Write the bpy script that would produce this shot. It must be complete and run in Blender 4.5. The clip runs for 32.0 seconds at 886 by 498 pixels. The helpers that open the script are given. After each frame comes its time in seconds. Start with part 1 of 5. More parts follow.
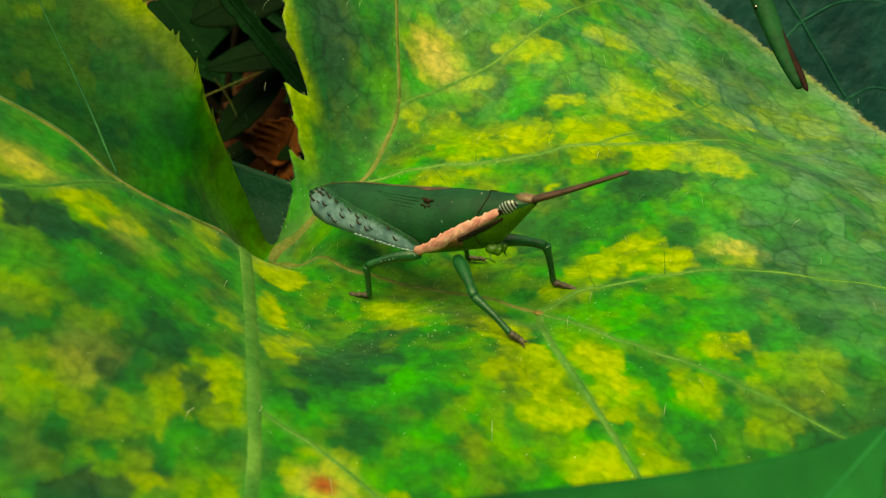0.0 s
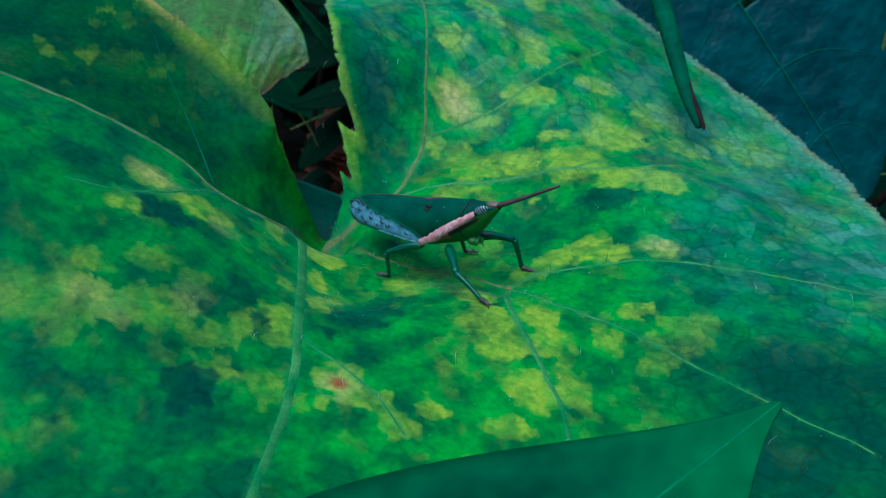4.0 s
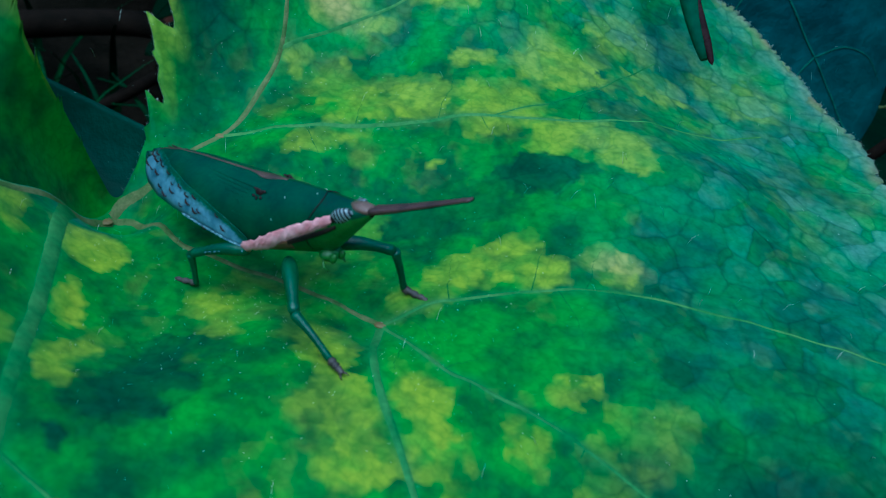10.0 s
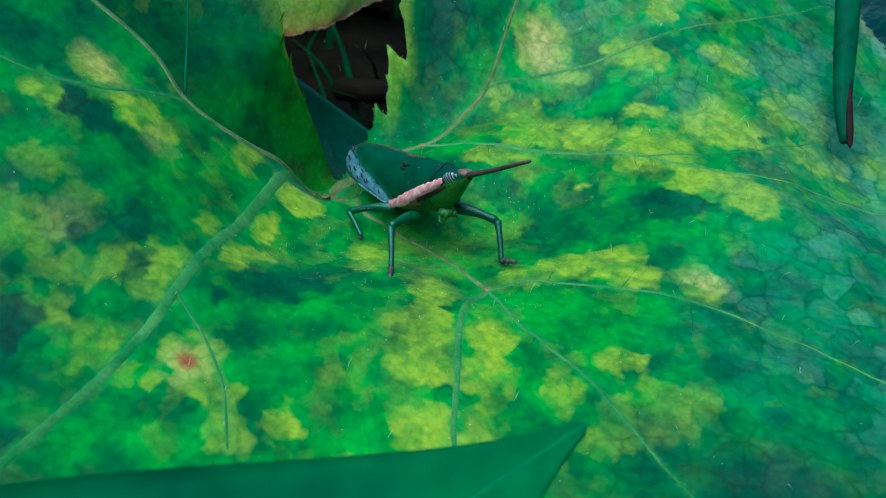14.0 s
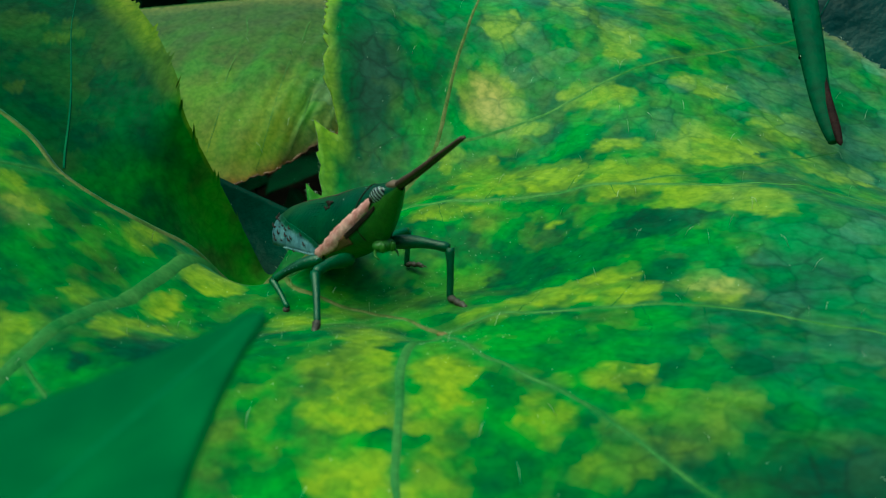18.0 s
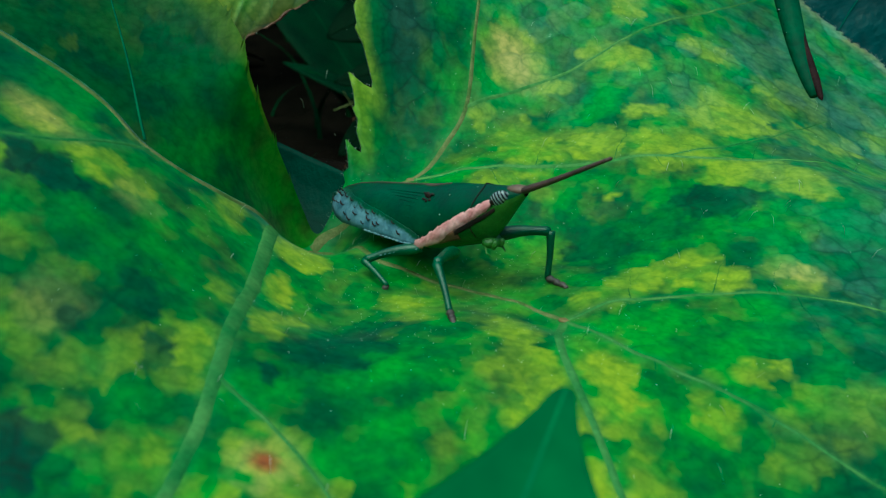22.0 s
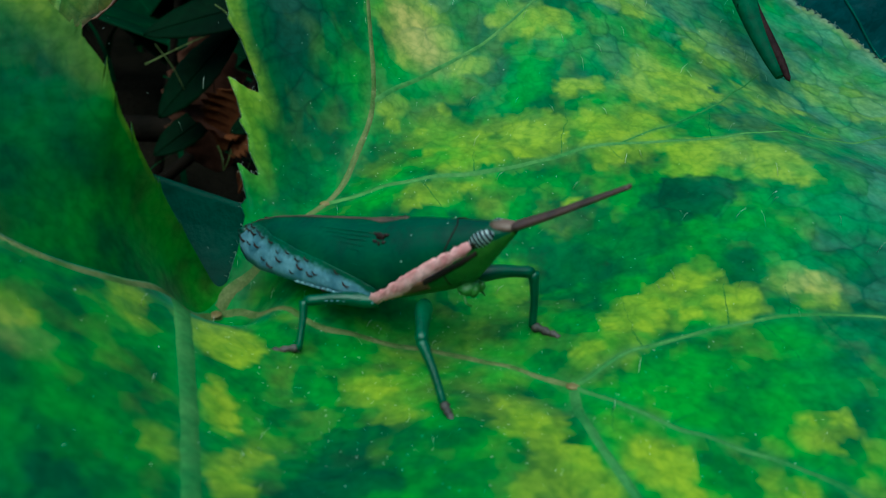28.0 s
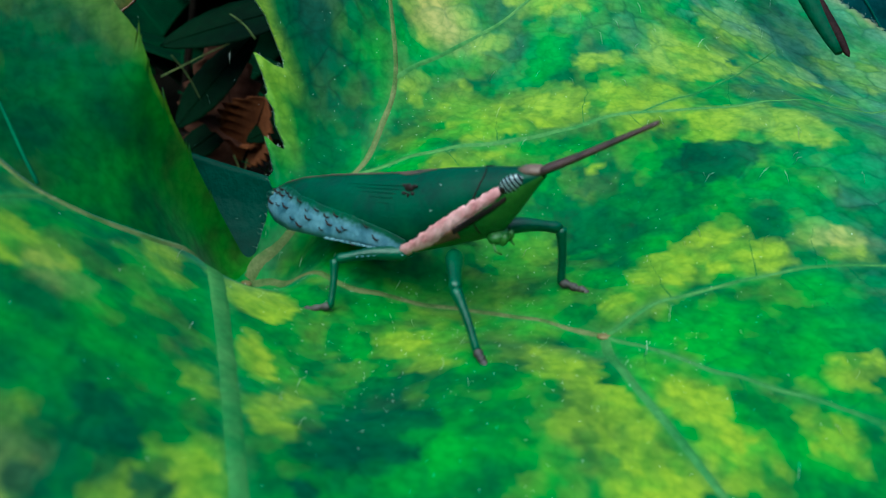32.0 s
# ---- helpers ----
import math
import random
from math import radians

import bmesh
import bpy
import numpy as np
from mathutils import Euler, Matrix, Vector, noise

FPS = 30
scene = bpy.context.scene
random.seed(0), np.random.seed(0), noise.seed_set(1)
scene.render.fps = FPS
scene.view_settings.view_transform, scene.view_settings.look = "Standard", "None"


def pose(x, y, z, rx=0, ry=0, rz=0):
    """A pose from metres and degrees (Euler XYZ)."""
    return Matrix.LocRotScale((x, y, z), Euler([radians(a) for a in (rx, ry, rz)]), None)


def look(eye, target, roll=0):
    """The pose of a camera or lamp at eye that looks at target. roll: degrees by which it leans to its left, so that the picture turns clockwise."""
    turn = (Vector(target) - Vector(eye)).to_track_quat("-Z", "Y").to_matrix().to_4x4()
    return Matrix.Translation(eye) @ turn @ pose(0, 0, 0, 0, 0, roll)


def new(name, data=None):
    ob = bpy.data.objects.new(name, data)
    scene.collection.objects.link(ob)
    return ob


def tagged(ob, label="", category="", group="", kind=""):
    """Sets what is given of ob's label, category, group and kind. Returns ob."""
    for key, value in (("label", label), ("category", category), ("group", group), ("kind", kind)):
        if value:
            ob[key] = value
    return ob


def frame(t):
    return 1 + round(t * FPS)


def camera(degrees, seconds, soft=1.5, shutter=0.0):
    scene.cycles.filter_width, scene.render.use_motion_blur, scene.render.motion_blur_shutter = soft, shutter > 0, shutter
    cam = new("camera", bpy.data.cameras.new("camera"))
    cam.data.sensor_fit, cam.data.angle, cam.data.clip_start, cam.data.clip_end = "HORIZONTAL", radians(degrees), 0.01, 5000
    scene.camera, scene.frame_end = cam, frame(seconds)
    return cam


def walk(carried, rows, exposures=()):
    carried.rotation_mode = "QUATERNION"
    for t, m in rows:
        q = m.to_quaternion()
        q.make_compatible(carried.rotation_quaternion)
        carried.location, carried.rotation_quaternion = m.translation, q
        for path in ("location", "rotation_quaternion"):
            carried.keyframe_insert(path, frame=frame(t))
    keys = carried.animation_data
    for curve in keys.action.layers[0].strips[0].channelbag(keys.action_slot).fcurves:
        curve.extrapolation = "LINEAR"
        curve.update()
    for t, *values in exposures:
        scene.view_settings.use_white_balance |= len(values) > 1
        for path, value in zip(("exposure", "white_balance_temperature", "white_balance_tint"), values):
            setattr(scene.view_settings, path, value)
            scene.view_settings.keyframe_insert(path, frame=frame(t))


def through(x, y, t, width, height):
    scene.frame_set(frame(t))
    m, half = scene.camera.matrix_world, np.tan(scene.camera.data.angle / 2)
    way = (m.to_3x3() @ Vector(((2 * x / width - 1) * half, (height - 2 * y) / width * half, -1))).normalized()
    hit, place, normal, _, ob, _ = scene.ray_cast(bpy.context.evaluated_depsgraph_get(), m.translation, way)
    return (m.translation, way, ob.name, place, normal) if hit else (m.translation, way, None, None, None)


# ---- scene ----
cam = camera(48.11, 32.0, soft=1.2)
PATH = [
    (0, -0.00751, -0.09661, 0.05068, 65.90, -0.75, 2.36),
    (0.5, -0.01159, -0.11228, 0.04406, 71.80, -3.86, 1.09),
    (1, -0.00990, -0.12659, 0.05296, 71.06, -2.75, 2.68),
    (1.5, -0.00577, -0.16204, 0.07704, 67.72, -2.24, 4.88),
    (2, -0.00065, -0.16697, 0.07850, 67.55, -1.07, 6.61),
    (2.5, 0.00346, -0.15555, 0.07823, 66.77, -0.45, 7.85),
    (3, 0.01472, -0.14556, 0.07570, 66.86, 1.77, 9.08),
    (3.5, 0.01208, -0.14142, 0.06871, 67.41, 1.33, 8.06),
    (4, 0.00865, -0.13698, 0.06320, 67.58, 0.66, 7.61),
    (4.5, 0.00616, -0.13156, 0.06162, 66.94, 0.30, 7.45),
    (6.5, -0.00221, -0.08653, 0.05059, 65.08, 0.92, 3.83),
    (7, -0.00295, -0.07693, 0.04857, 64.79, 1.96, 3.11),
    (7.5, -0.00725, -0.07374, 0.05049, 64.57, 0.86, 1.48),
    (8, -0.01051, -0.06749, 0.06270, 59.70, -0.18, 2.26),
    (8.5, -0.01307, -0.07271, 0.05466, 61.81, -1.42, 2.51),
    (9, -0.01463, -0.07830, 0.05550, 61.38, -2.61, 1.42),
    (9.5, -0.02053, -0.07831, 0.05654, 59.99, -6.93, -3.05),
    (10, 0.00621, -0.07760, 0.05826, 57.78, -5.90, 4.73),
    (10.5, 0.01059, -0.09218, 0.06111, 57.68, -10.36, 11.17),
    (11, 0.03659, -0.09868, 0.07268, 57.50, -4.89, 23.15),
    (11.5, 0.03476, -0.10017, 0.07444, 58.60, -6.03, 24.96),
    (12, 0.03451, -0.09775, 0.06697, 60.15, -5.48, 26.30),
    (12.5, 0.03477, -0.09765, 0.06377, 60.44, -5.74, 26.76),
    (13, 0.03753, -0.09693, 0.06295, 60.72, -4.70, 27.33),
    (13.5, 0.03630, -0.09781, 0.06442, 60.30, -5.27, 27.22),
    (14, 0.03647, -0.09808, 0.05928, 62.48, -4.94, 26.35),
    (14.5, 0.03351, -0.09074, 0.06005, 61.50, -4.81, 25.50),
    (16.5, 0.03221, -0.08059, 0.03941, 70.83, 0.08, 22.77),
    (17, 0.03533, -0.08102, 0.03309, 73.73, 1.42, 23.40),
    (17.5, 0.03798, -0.08036, 0.02886, 76.09, 2.57, 24.28),
    (18, 0.03868, -0.08023, 0.02973, 76.54, 2.96, 24.98),
    (18.5, 0.03794, -0.08052, 0.03030, 77.05, 2.47, 25.62),
    (19, 0.03754, -0.08034, 0.03232, 76.57, 2.18, 25.67),
    (19.5, 0.03767, -0.08164, 0.03528, 75.51, 1.49, 25.06),
    (20, 0.03783, -0.08448, 0.03735, 74.29, 0.71, 23.74),
    (20.5, 0.03282, -0.08951, 0.04179, 71.70, -0.44, 19.85),
    (21, 0.02642, -0.09297, 0.04723, 69.07, -1.17, 16.85),
    (21.5, 0.01476, -0.09440, 0.04822, 68.07, -2.11, 13.64),
    (22, 0.00700, -0.09112, 0.04373, 68.20, -1.50, 13.02),
    (22.5, -0.00152, -0.08924, 0.04114, 68.48, -1.68, 10.84),
    (23, -0.00377, -0.08706, 0.04121, 68.16, -1.19, 10.46),
    (23.5, -0.00575, -0.08595, 0.03967, 69.05, -1.26, 9.89),
    (24, -0.00685, -0.08526, 0.03869, 70.20, -1.00, 9.21),
    (24.5, -0.00671, -0.08435, 0.03931, 70.29, -0.73, 8.71),
    (25, -0.00716, -0.08356, 0.03894, 70.33, -1.18, 7.74),
    (25.5, -0.00744, -0.08180, 0.03670, 71.38, -1.10, 6.14),
    (27.5, -0.01146, -0.06980, 0.05014, 63.71, -0.38, 0.65),
    (28, -0.01153, -0.06836, 0.04850, 62.58, -0.10, -0.24),
    (28.5, -0.01128, -0.06806, 0.04879, 61.72, 0.15, -0.63),
    (29, -0.01139, -0.06819, 0.04744, 61.96, 0.45, -0.74),
    (29.5, -0.01242, -0.06874, 0.04630, 62.21, 0.43, -0.91),
    (30, -0.01305, -0.06922, 0.04785, 61.53, 0.23, -0.37),
    (30.5, -0.01286, -0.07042, 0.04859, 61.67, 0.41, 0.24),
    (31, -0.01224, -0.07253, 0.04474, 64.05, 0.46, 1.03),
    (31.5, -0.01400, -0.07269, 0.04765, 62.51, 0.49, -0.43),
    (32, -0.01323, -0.07200, 0.04340, 64.18, 1.13, -0.20),
]
# exposure in stops, white balance in kelvin and tint: a warm start, then a cool picture that drifts
BALANCE = [(0, 0.95, 40000, -22), (1.25, 0.9, 40000, -22), (1.45, 0.47, 4550, -13), (4.5, 0.5, 4550, -13), (8, 0.33, 4250, -15), (9, 0.58, 4250, -15), (10, 0.33, 4250, -15), (12, 0.4, 4800, -24), (13, 0.4, 4900, -24),
           (14, 0.75, 4900, -18), (16.8, 0.45, 4200, -22), (17.4, 0.45, 5000, -32), (18.2, 0.45, 7000, -46), (20, 0.45, 6800, -40), (21, 0.4, 5800, -36), (23, 0.55, 5800, -30), (25, 0.65, 5600, -28), (28, 0.4, 5400, -28), (30, 0.45, 5400, -28), (31, 0.95, 5300, -22), (32, 0.8, 5300, -22)]
cam.data.dof.use_dof = True
cam.data.dof.focus_distance, cam.data.dof.aperture_fstop = 0.125, 66
walk(cam, [(t, pose(*p)) for t, *p in PATH], BALANCE)

# ---- world, sun, exposure ----
world = bpy.data.worlds.new("sky")
scene.world = world
world.use_nodes = True
nt = world.node_tree
sky = nt.nodes.new("ShaderNodeTexSky")
sky.sky_type = "NISHITA"
sky.sun_disc = False
sky.sun_elevation, sky.sun_rotation = radians(67), radians(-162)
sky.air_density, sky.dust_density, sky.ozone_density = 1.4, 2.0, 2.0
nt.links.new(sky.outputs[0], nt.nodes["Background"].inputs[0])
nt.nodes["Background"].inputs[1].default_value = 0.10
sun = new("sun", bpy.data.lights.new("sun", "SUN"))
sun.data.energy, sun.data.angle, sun.data.color = 2.4, radians(60), (1.0, 0.96, 0.88)
sun.matrix_world = look((0.5 * math.sin(radians(-162)), 0.5 * math.cos(radians(-162)), 0.5 * math.tan(radians(67))), (0, 0, 0))

MM = 0.001


def mm(x, y, z, rx=0, ry=0, rz=0):
    """A pose from millimetres and degrees."""
    return pose(x * MM, y * MM, z * MM, rx, ry, rz)


# ---- materials ----
def material(name):
    m = bpy.data.materials.new(name)
    m.use_nodes = True
    return m, m.node_tree, m.node_tree.nodes["Principled BSDF"]


def node(t, kind, **inputs):
    n = t.nodes.new("ShaderNode" + kind)
    for key, value in inputs.items():
        n.inputs[key.replace("_", " ")].default_value = value
    return n


def mix(t, fac, a, b, mode="MIX"):
    n = t.nodes.new("ShaderNodeMix")
    n.data_type, n.blend_type = "RGBA", mode
    for socket, value in ((n.inputs[0], fac), (n.inputs[6], a), (n.inputs[7], b)):
        if hasattr(value, "links"):
            t.links.new(value, socket)
        else:
            socket.default_value = value if socket.type == "VALUE" or len(value) == 4 else (*value, 1)
    return n.outputs[2]


def ramp(t, value, lo, hi):
    n = t.nodes.new("ShaderNodeMapRange")
    n.inputs[1].default_value, n.inputs[2].default_value = lo, hi
    t.links.new(value, n.inputs[0])
    return n.outputs[0]


def bump(t, b, height, strength, distance):
    n = t.nodes.new("ShaderNodeBump")
    n.inputs["Strength"].default_value, n.inputs["Distance"].default_value = strength, distance
    t.links.new(height, n.inputs["Height"])
    t.links.new(n.outputs[0], b.inputs["Normal"])


def grain(t, scale, detail=4.0):
    co = t.nodes.new("ShaderNodeTexCoord")
    n = node(t, "TexNoise", Scale=scale, Detail=detail)
    t.links.new(co.outputs["Object"], n.inputs["Vector"])
    return n.outputs[0]


def surface(name, dark, light, scale, rough=0.5, fine=8.0, relief=0.2, spec=0.5):
    """Two-tone surface with grain at two scales and a fine relief."""
    m, t, b = material(name)
    coarse, fineg = grain(t, scale), grain(t, scale * fine)
    c = mix(t, ramp(t, coarse, 0.35, 0.65), dark, light)
    c = mix(t, ramp(t, fineg, 0.3, 0.75), mix(t, 1.0, c, (0.72, 0.72, 0.72), "MULTIPLY"), c)
    t.links.new(c, b.inputs["Base Color"])
    b.inputs["Roughness"].default_value, b.inputs["Specular IOR Level"].default_value = rough, spec
    bump(t, b, fineg, relief, 0.15 / scale)
    return m


def scaled_flank(name):
    """Small blue-grey scales that thin out into the green of the back, by the mesh's pigment."""
    m, t, b = material(name)
    att = t.nodes.new("ShaderNodeAttribute")
    att.attribute_name = "pigment"
    sep = t.nodes.new("ShaderNodeSeparateColor")
    t.links.new(att.outputs["Color"], sep.inputs[0])
    co = t.nodes.new("ShaderNodeTexCoord")
    v = node(t, "TexVoronoi", Scale=2300.0)
    t.links.new(co.outputs["Object"], v.inputs["Vector"])
    g1, g2 = grain(t, 700.0), grain(t, 2600.0)
    edge = t.nodes.new("ShaderNodeMath")
    edge.operation = "MULTIPLY_ADD"
    t.links.new(g2, edge.inputs[0])
    edge.inputs[1].default_value = 0.9
    t.links.new(sep.outputs[0], edge.inputs[2])
    blue = mix(t, ramp(t, g1, 0.35, 0.65), (0.055, 0.13, 0.19), (0.14, 0.25, 0.32))
    blue = mix(t, ramp(t, v.outputs["Distance"], 0.25, 0.7), blue, mix(t, 1.0, blue, (0.78, 0.82, 0.84), "MULTIPLY"))
    green = mix(t, ramp(t, g1, 0.35, 0.65), (0.001, 0.034, 0.017), (0.002, 0.062, 0.024))
    t.links.new(mix(t, ramp(t, edge.outputs[0], 0.55, 1.15), green, blue), b.inputs["Base Color"])
    b.inputs["Roughness"].default_value = 0.42
    bump(t, b, v.outputs["Distance"], 0.25, 0.00012)
    return m


def mottled_leaf(name, through=0.0, net_end=0.45, sheen=0.09, gloss=0.14):
    """Green blade with yellow, pale and brown areas from the mesh's pigment, and a net of fine veins; some lets light through."""
    m, t, b = material(name)
    att = t.nodes.new("ShaderNodeAttribute")
    att.attribute_name = "pigment"
    sep = t.nodes.new("ShaderNodeSeparateColor")
    t.links.new(att.outputs["Color"], sep.inputs[0])
    co = t.nodes.new("ShaderNodeTexCoord")
    wob = node(t, "TexNoise", Scale=200.0, Detail=3.0)
    t.links.new(co.outputs["Object"], wob.inputs["Vector"])
    warp = t.nodes.new("ShaderNodeVectorMath")
    warp.operation = "MULTIPLY_ADD"
    t.links.new(wob.outputs["Color"], warp.inputs[0])
    warp.inputs[1].default_value = (0.0030,) * 3
    t.links.new(co.outputs["Object"], warp.inputs[2])
    cells = []
    for scale in (250.0, 760.0):
        v = node(t, "TexVoronoi", Scale=scale)
        v.feature = "DISTANCE_TO_EDGE"
        t.links.new(warp.outputs[0], v.inputs["Vector"])
        cells.append(v.outputs["Distance"])
    big, small = ramp(t, cells[0], 0.0, 0.085), ramp(t, cells[1], 0.0, 0.16)
    n1, n2 = grain(t, 170.0, 6.0), grain(t, 900.0)
    green = mix(t, ramp(t, n1, 0.38, 0.62), GREEN_DARK, GREEN)
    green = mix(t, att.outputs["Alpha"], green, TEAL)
    c = mix(t, sep.outputs[0], green, YELLOW)
    c = mix(t, sep.outputs[1], c, PALE)
    c = mix(t, sep.outputs[2], c, BROWN)
    haze_grey = t.nodes.new("ShaderNodeAttribute")
    haze_grey.attribute_name = "haze_grey"
    tone = node(t, "TexVoronoi", Scale=250.0)
    t.links.new(warp.outputs[0], tone.inputs["Vector"])
    shade = t.nodes.new("ShaderNodeSeparateColor")
    t.links.new(tone.outputs["Color"], shade.inputs[0])
    hazed = mix(t, ramp(t, shade.outputs[0], 0.15, 0.9), mix(t, 0.5, c, (0.12, 0.25, 0.20)), HAZE_GREY)
    c = mix(t, haze_grey.outputs["Fac"], c, hazed)
    rib = t.nodes.new("ShaderNodeAttribute")
    rib.attribute_name = "rib"
    c = mix(t, rib.outputs["Fac"], c, RIB)
    c = mix(t, ramp(t, n2, 0.38, 0.70), c, mix(t, 1.0, c, (0.58, 0.72, 0.63), "MULTIPLY"))
    net = t.nodes.new("ShaderNodeMath")
    net.operation = "MULTIPLY"
    broken = t.nodes.new("ShaderNodeMath")
    broken.operation = "MULTIPLY"
    t.links.new(ramp(t, big, 1.0, 0.0), broken.inputs[0])
    t.links.new(ramp(t, grain(t, 210.0, 2.0), 0.30, 0.52), broken.inputs[1])
    t.links.new(broken.outputs[0], net.inputs[0])
    where = t.nodes.new("ShaderNodeMath")
    where.operation = "MULTIPLY_ADD"
    t.links.new(att.outputs["Alpha"], where.inputs[0])
    where.inputs[1].default_value = 0.55
    t.links.new(haze_grey.outputs["Fac"], where.inputs[2])
    t.links.new(ramp(t, where.outputs[0], 0.0, net_end), net.inputs[1])
    c = mix(t, net.outputs[0], c, mix(t, 1.0, c, (0.50, 0.66, 0.69), "MULTIPLY"))
    c = mix(t, ramp(t, small, 1.6, 0.0), c, mix(t, 1.0, c, (0.70, 0.82, 0.76), "MULTIPLY"))
    t.links.new(c, b.inputs["Base Color"])
    t.links.new(mix(t, ramp(t, n2, 0.3, 0.7), (0.45,) * 3, (0.62,) * 3), b.inputs["Roughness"])
    b.inputs["Specular IOR Level"].default_value = gloss
    b.inputs["Sheen Weight"].default_value, b.inputs["Sheen Roughness"].default_value = sheen, 0.4
    b.inputs["Sheen Tint"].default_value = (0.45, 0.75, 1.0, 1)
    add = t.nodes.new("ShaderNodeMath")
    add.operation = "MULTIPLY_ADD"
    t.links.new(small, add.inputs[0])
    add.inputs[1].default_value = 0.35
    t.links.new(big, add.inputs[2])
    bump(t, b, add.outputs[0], 0.05, 0.0003)
    if through:
        tr = t.nodes.new("ShaderNodeBsdfTranslucent")
        t.links.new(mix(t, 1.0, c, (1.0, 1.0, 0.5), "MULTIPLY"), tr.inputs["Color"])
        both = t.nodes.new("ShaderNodeMixShader")
        both.inputs[0].default_value = through
        t.links.new(b.outputs[0], both.inputs[1])
        t.links.new(tr.outputs[0], both.inputs[2])
        t.links.new(both.outputs[0], t.nodes["Material Output"].inputs[0])
    return m


GREEN_DARK, GREEN = (0.001, 0.088, 0.017), (0.004, 0.262, 0.015)
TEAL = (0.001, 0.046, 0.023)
RIB = (0.07, 0.195, 0.052)
# grey-blue of the sky's haze on the blade, also the pale leaf's grey tip
HAZE_GREY = (0.16, 0.29, 0.245)
YELLOW, PALE, BROWN = (0.305, 0.360, 0.015), (0.60, 0.40, 0.12), (0.30, 0.05, 0.02)
LEAF = mottled_leaf("mottled_leaf")
THIN_LEAF = mottled_leaf("backlit_leaf", 0.12)
LOBE_LEAF = mottled_leaf("lobe_leaf", 0.30, 1.2, 0.06, 0.08)
VEIN = surface("vein", (0.035, 0.150, 0.038), (0.085, 0.215, 0.058), 220, 0.6, relief=0.1, spec=0.05)
FRESH_VEIN = surface("fresh_vein", (0.02, 0.20, 0.06), (0.04, 0.26, 0.08), 200, 0.5, spec=0.08)
VEIN_PALE = surface("pale_vein", (0.06, 0.185, 0.045), (0.135, 0.26, 0.075), 220, 0.6, relief=0.1, spec=0.05)
VEIN_BROWN = surface("brown_vein", (0.08, 0.135, 0.035), (0.18, 0.19, 0.075), 500, 0.6, relief=0.4, spec=0.05)
LOBE_VEIN = surface("lobe_vein", (0.008, 0.085, 0.040), (0.018, 0.12, 0.050), 300, 0.6, relief=0.1, spec=0.05)
VEINLET = surface("veinlet", (0.006, 0.10, 0.030), (0.016, 0.145, 0.04), 300, 0.6, relief=0.1, spec=0.05)
NODE_BROWN = surface("node_brown", (0.16, 0.10, 0.03), (0.22, 0.16, 0.05), 500, 0.6)
FRESH = surface("fresh_leaf", (0.001, 0.034, 0.014), (0.003, 0.112, 0.030), 38, 0.5, relief=0.05, spec=0.08)
# leaves standing in the shade: the shade is mixed into these colours
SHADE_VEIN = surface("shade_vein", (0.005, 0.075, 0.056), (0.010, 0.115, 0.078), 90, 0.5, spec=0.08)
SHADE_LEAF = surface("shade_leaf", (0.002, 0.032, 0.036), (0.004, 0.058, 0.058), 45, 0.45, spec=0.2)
# undergrowth leaf colours with the deep shade under the plants put in
DEEP_SHADE_LEAF = surface("undergrowth_leaf", (0.002, 0.014, 0.006), (0.004, 0.026, 0.009), 60, 0.6, spec=0.02)
# low lobe and petiole: leaf colour darkened by the shade behind the notch
BASE_LEAF_SHADED = surface("basal_leaf_shaded", (0.001, 0.022, 0.014), (0.002, 0.040, 0.026), 70, 0.5, spec=0.06)
DIM_SHADE_LEAF = surface("dim_shade_leaf", (0.001, 0.006, 0.003), (0.002, 0.012, 0.004), 60, 0.6, spec=0.02)
DEAD = surface("dead_leaf", (0.055, 0.020, 0.014), (0.115, 0.046, 0.031), 90, 0.85, spec=0.03)
ORANGE = surface("orange_leaf", (0.09, 0.027, 0.011), (0.18, 0.056, 0.021), 160, 0.8, spec=0.05)
STEM_DARK = surface("narrow_leaf", (0.002, 0.022, 0.009), (0.004, 0.044, 0.015), 80, 0.6, spec=0.05)
STRAW = surface("straw", (0.08, 0.11, 0.03), (0.15, 0.18, 0.06), 200, 0.7, spec=0.1)
GREY_LEAF = surface("grey_leaf", (0.06, 0.11, 0.13), (0.11, 0.17, 0.19), 60, 0.6, spec=0.1)
# twig and soil are near black because their colour carries the shade
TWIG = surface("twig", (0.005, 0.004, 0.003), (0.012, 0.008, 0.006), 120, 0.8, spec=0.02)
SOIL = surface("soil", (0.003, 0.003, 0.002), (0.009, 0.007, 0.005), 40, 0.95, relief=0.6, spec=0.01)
STEM = surface("stem", (0.002, 0.045, 0.020), (0.006, 0.085, 0.032), 80, 0.65, spec=0.12)
GRASS = surface("grass", (0.002, 0.025, 0.010), (0.006, 0.055, 0.014), 30, 0.6, spec=0.02)
HAIR = surface("hair", (0.55, 0.6, 0.5), (0.7, 0.75, 0.65), 300, 0.4)
SHELL = surface("green_shell", (0.001, 0.034, 0.017), (0.002, 0.062, 0.024), 350, 0.38, fine=6, relief=0.12, spec=0.3)
FACE = surface("face_green", (0.020, 0.11, 0.010), (0.060, 0.175, 0.018), 300, 0.45)
SHELL_DARK = surface("dark_shell", (0.001, 0.022, 0.016), (0.003, 0.045, 0.03), 350, 0.45)
SCALE_EDGE = surface("pale_scale", (0.10, 0.20, 0.26), (0.24, 0.37, 0.43), 900, 0.5, relief=0.4)
SCALED = scaled_flank("scaled_flank")
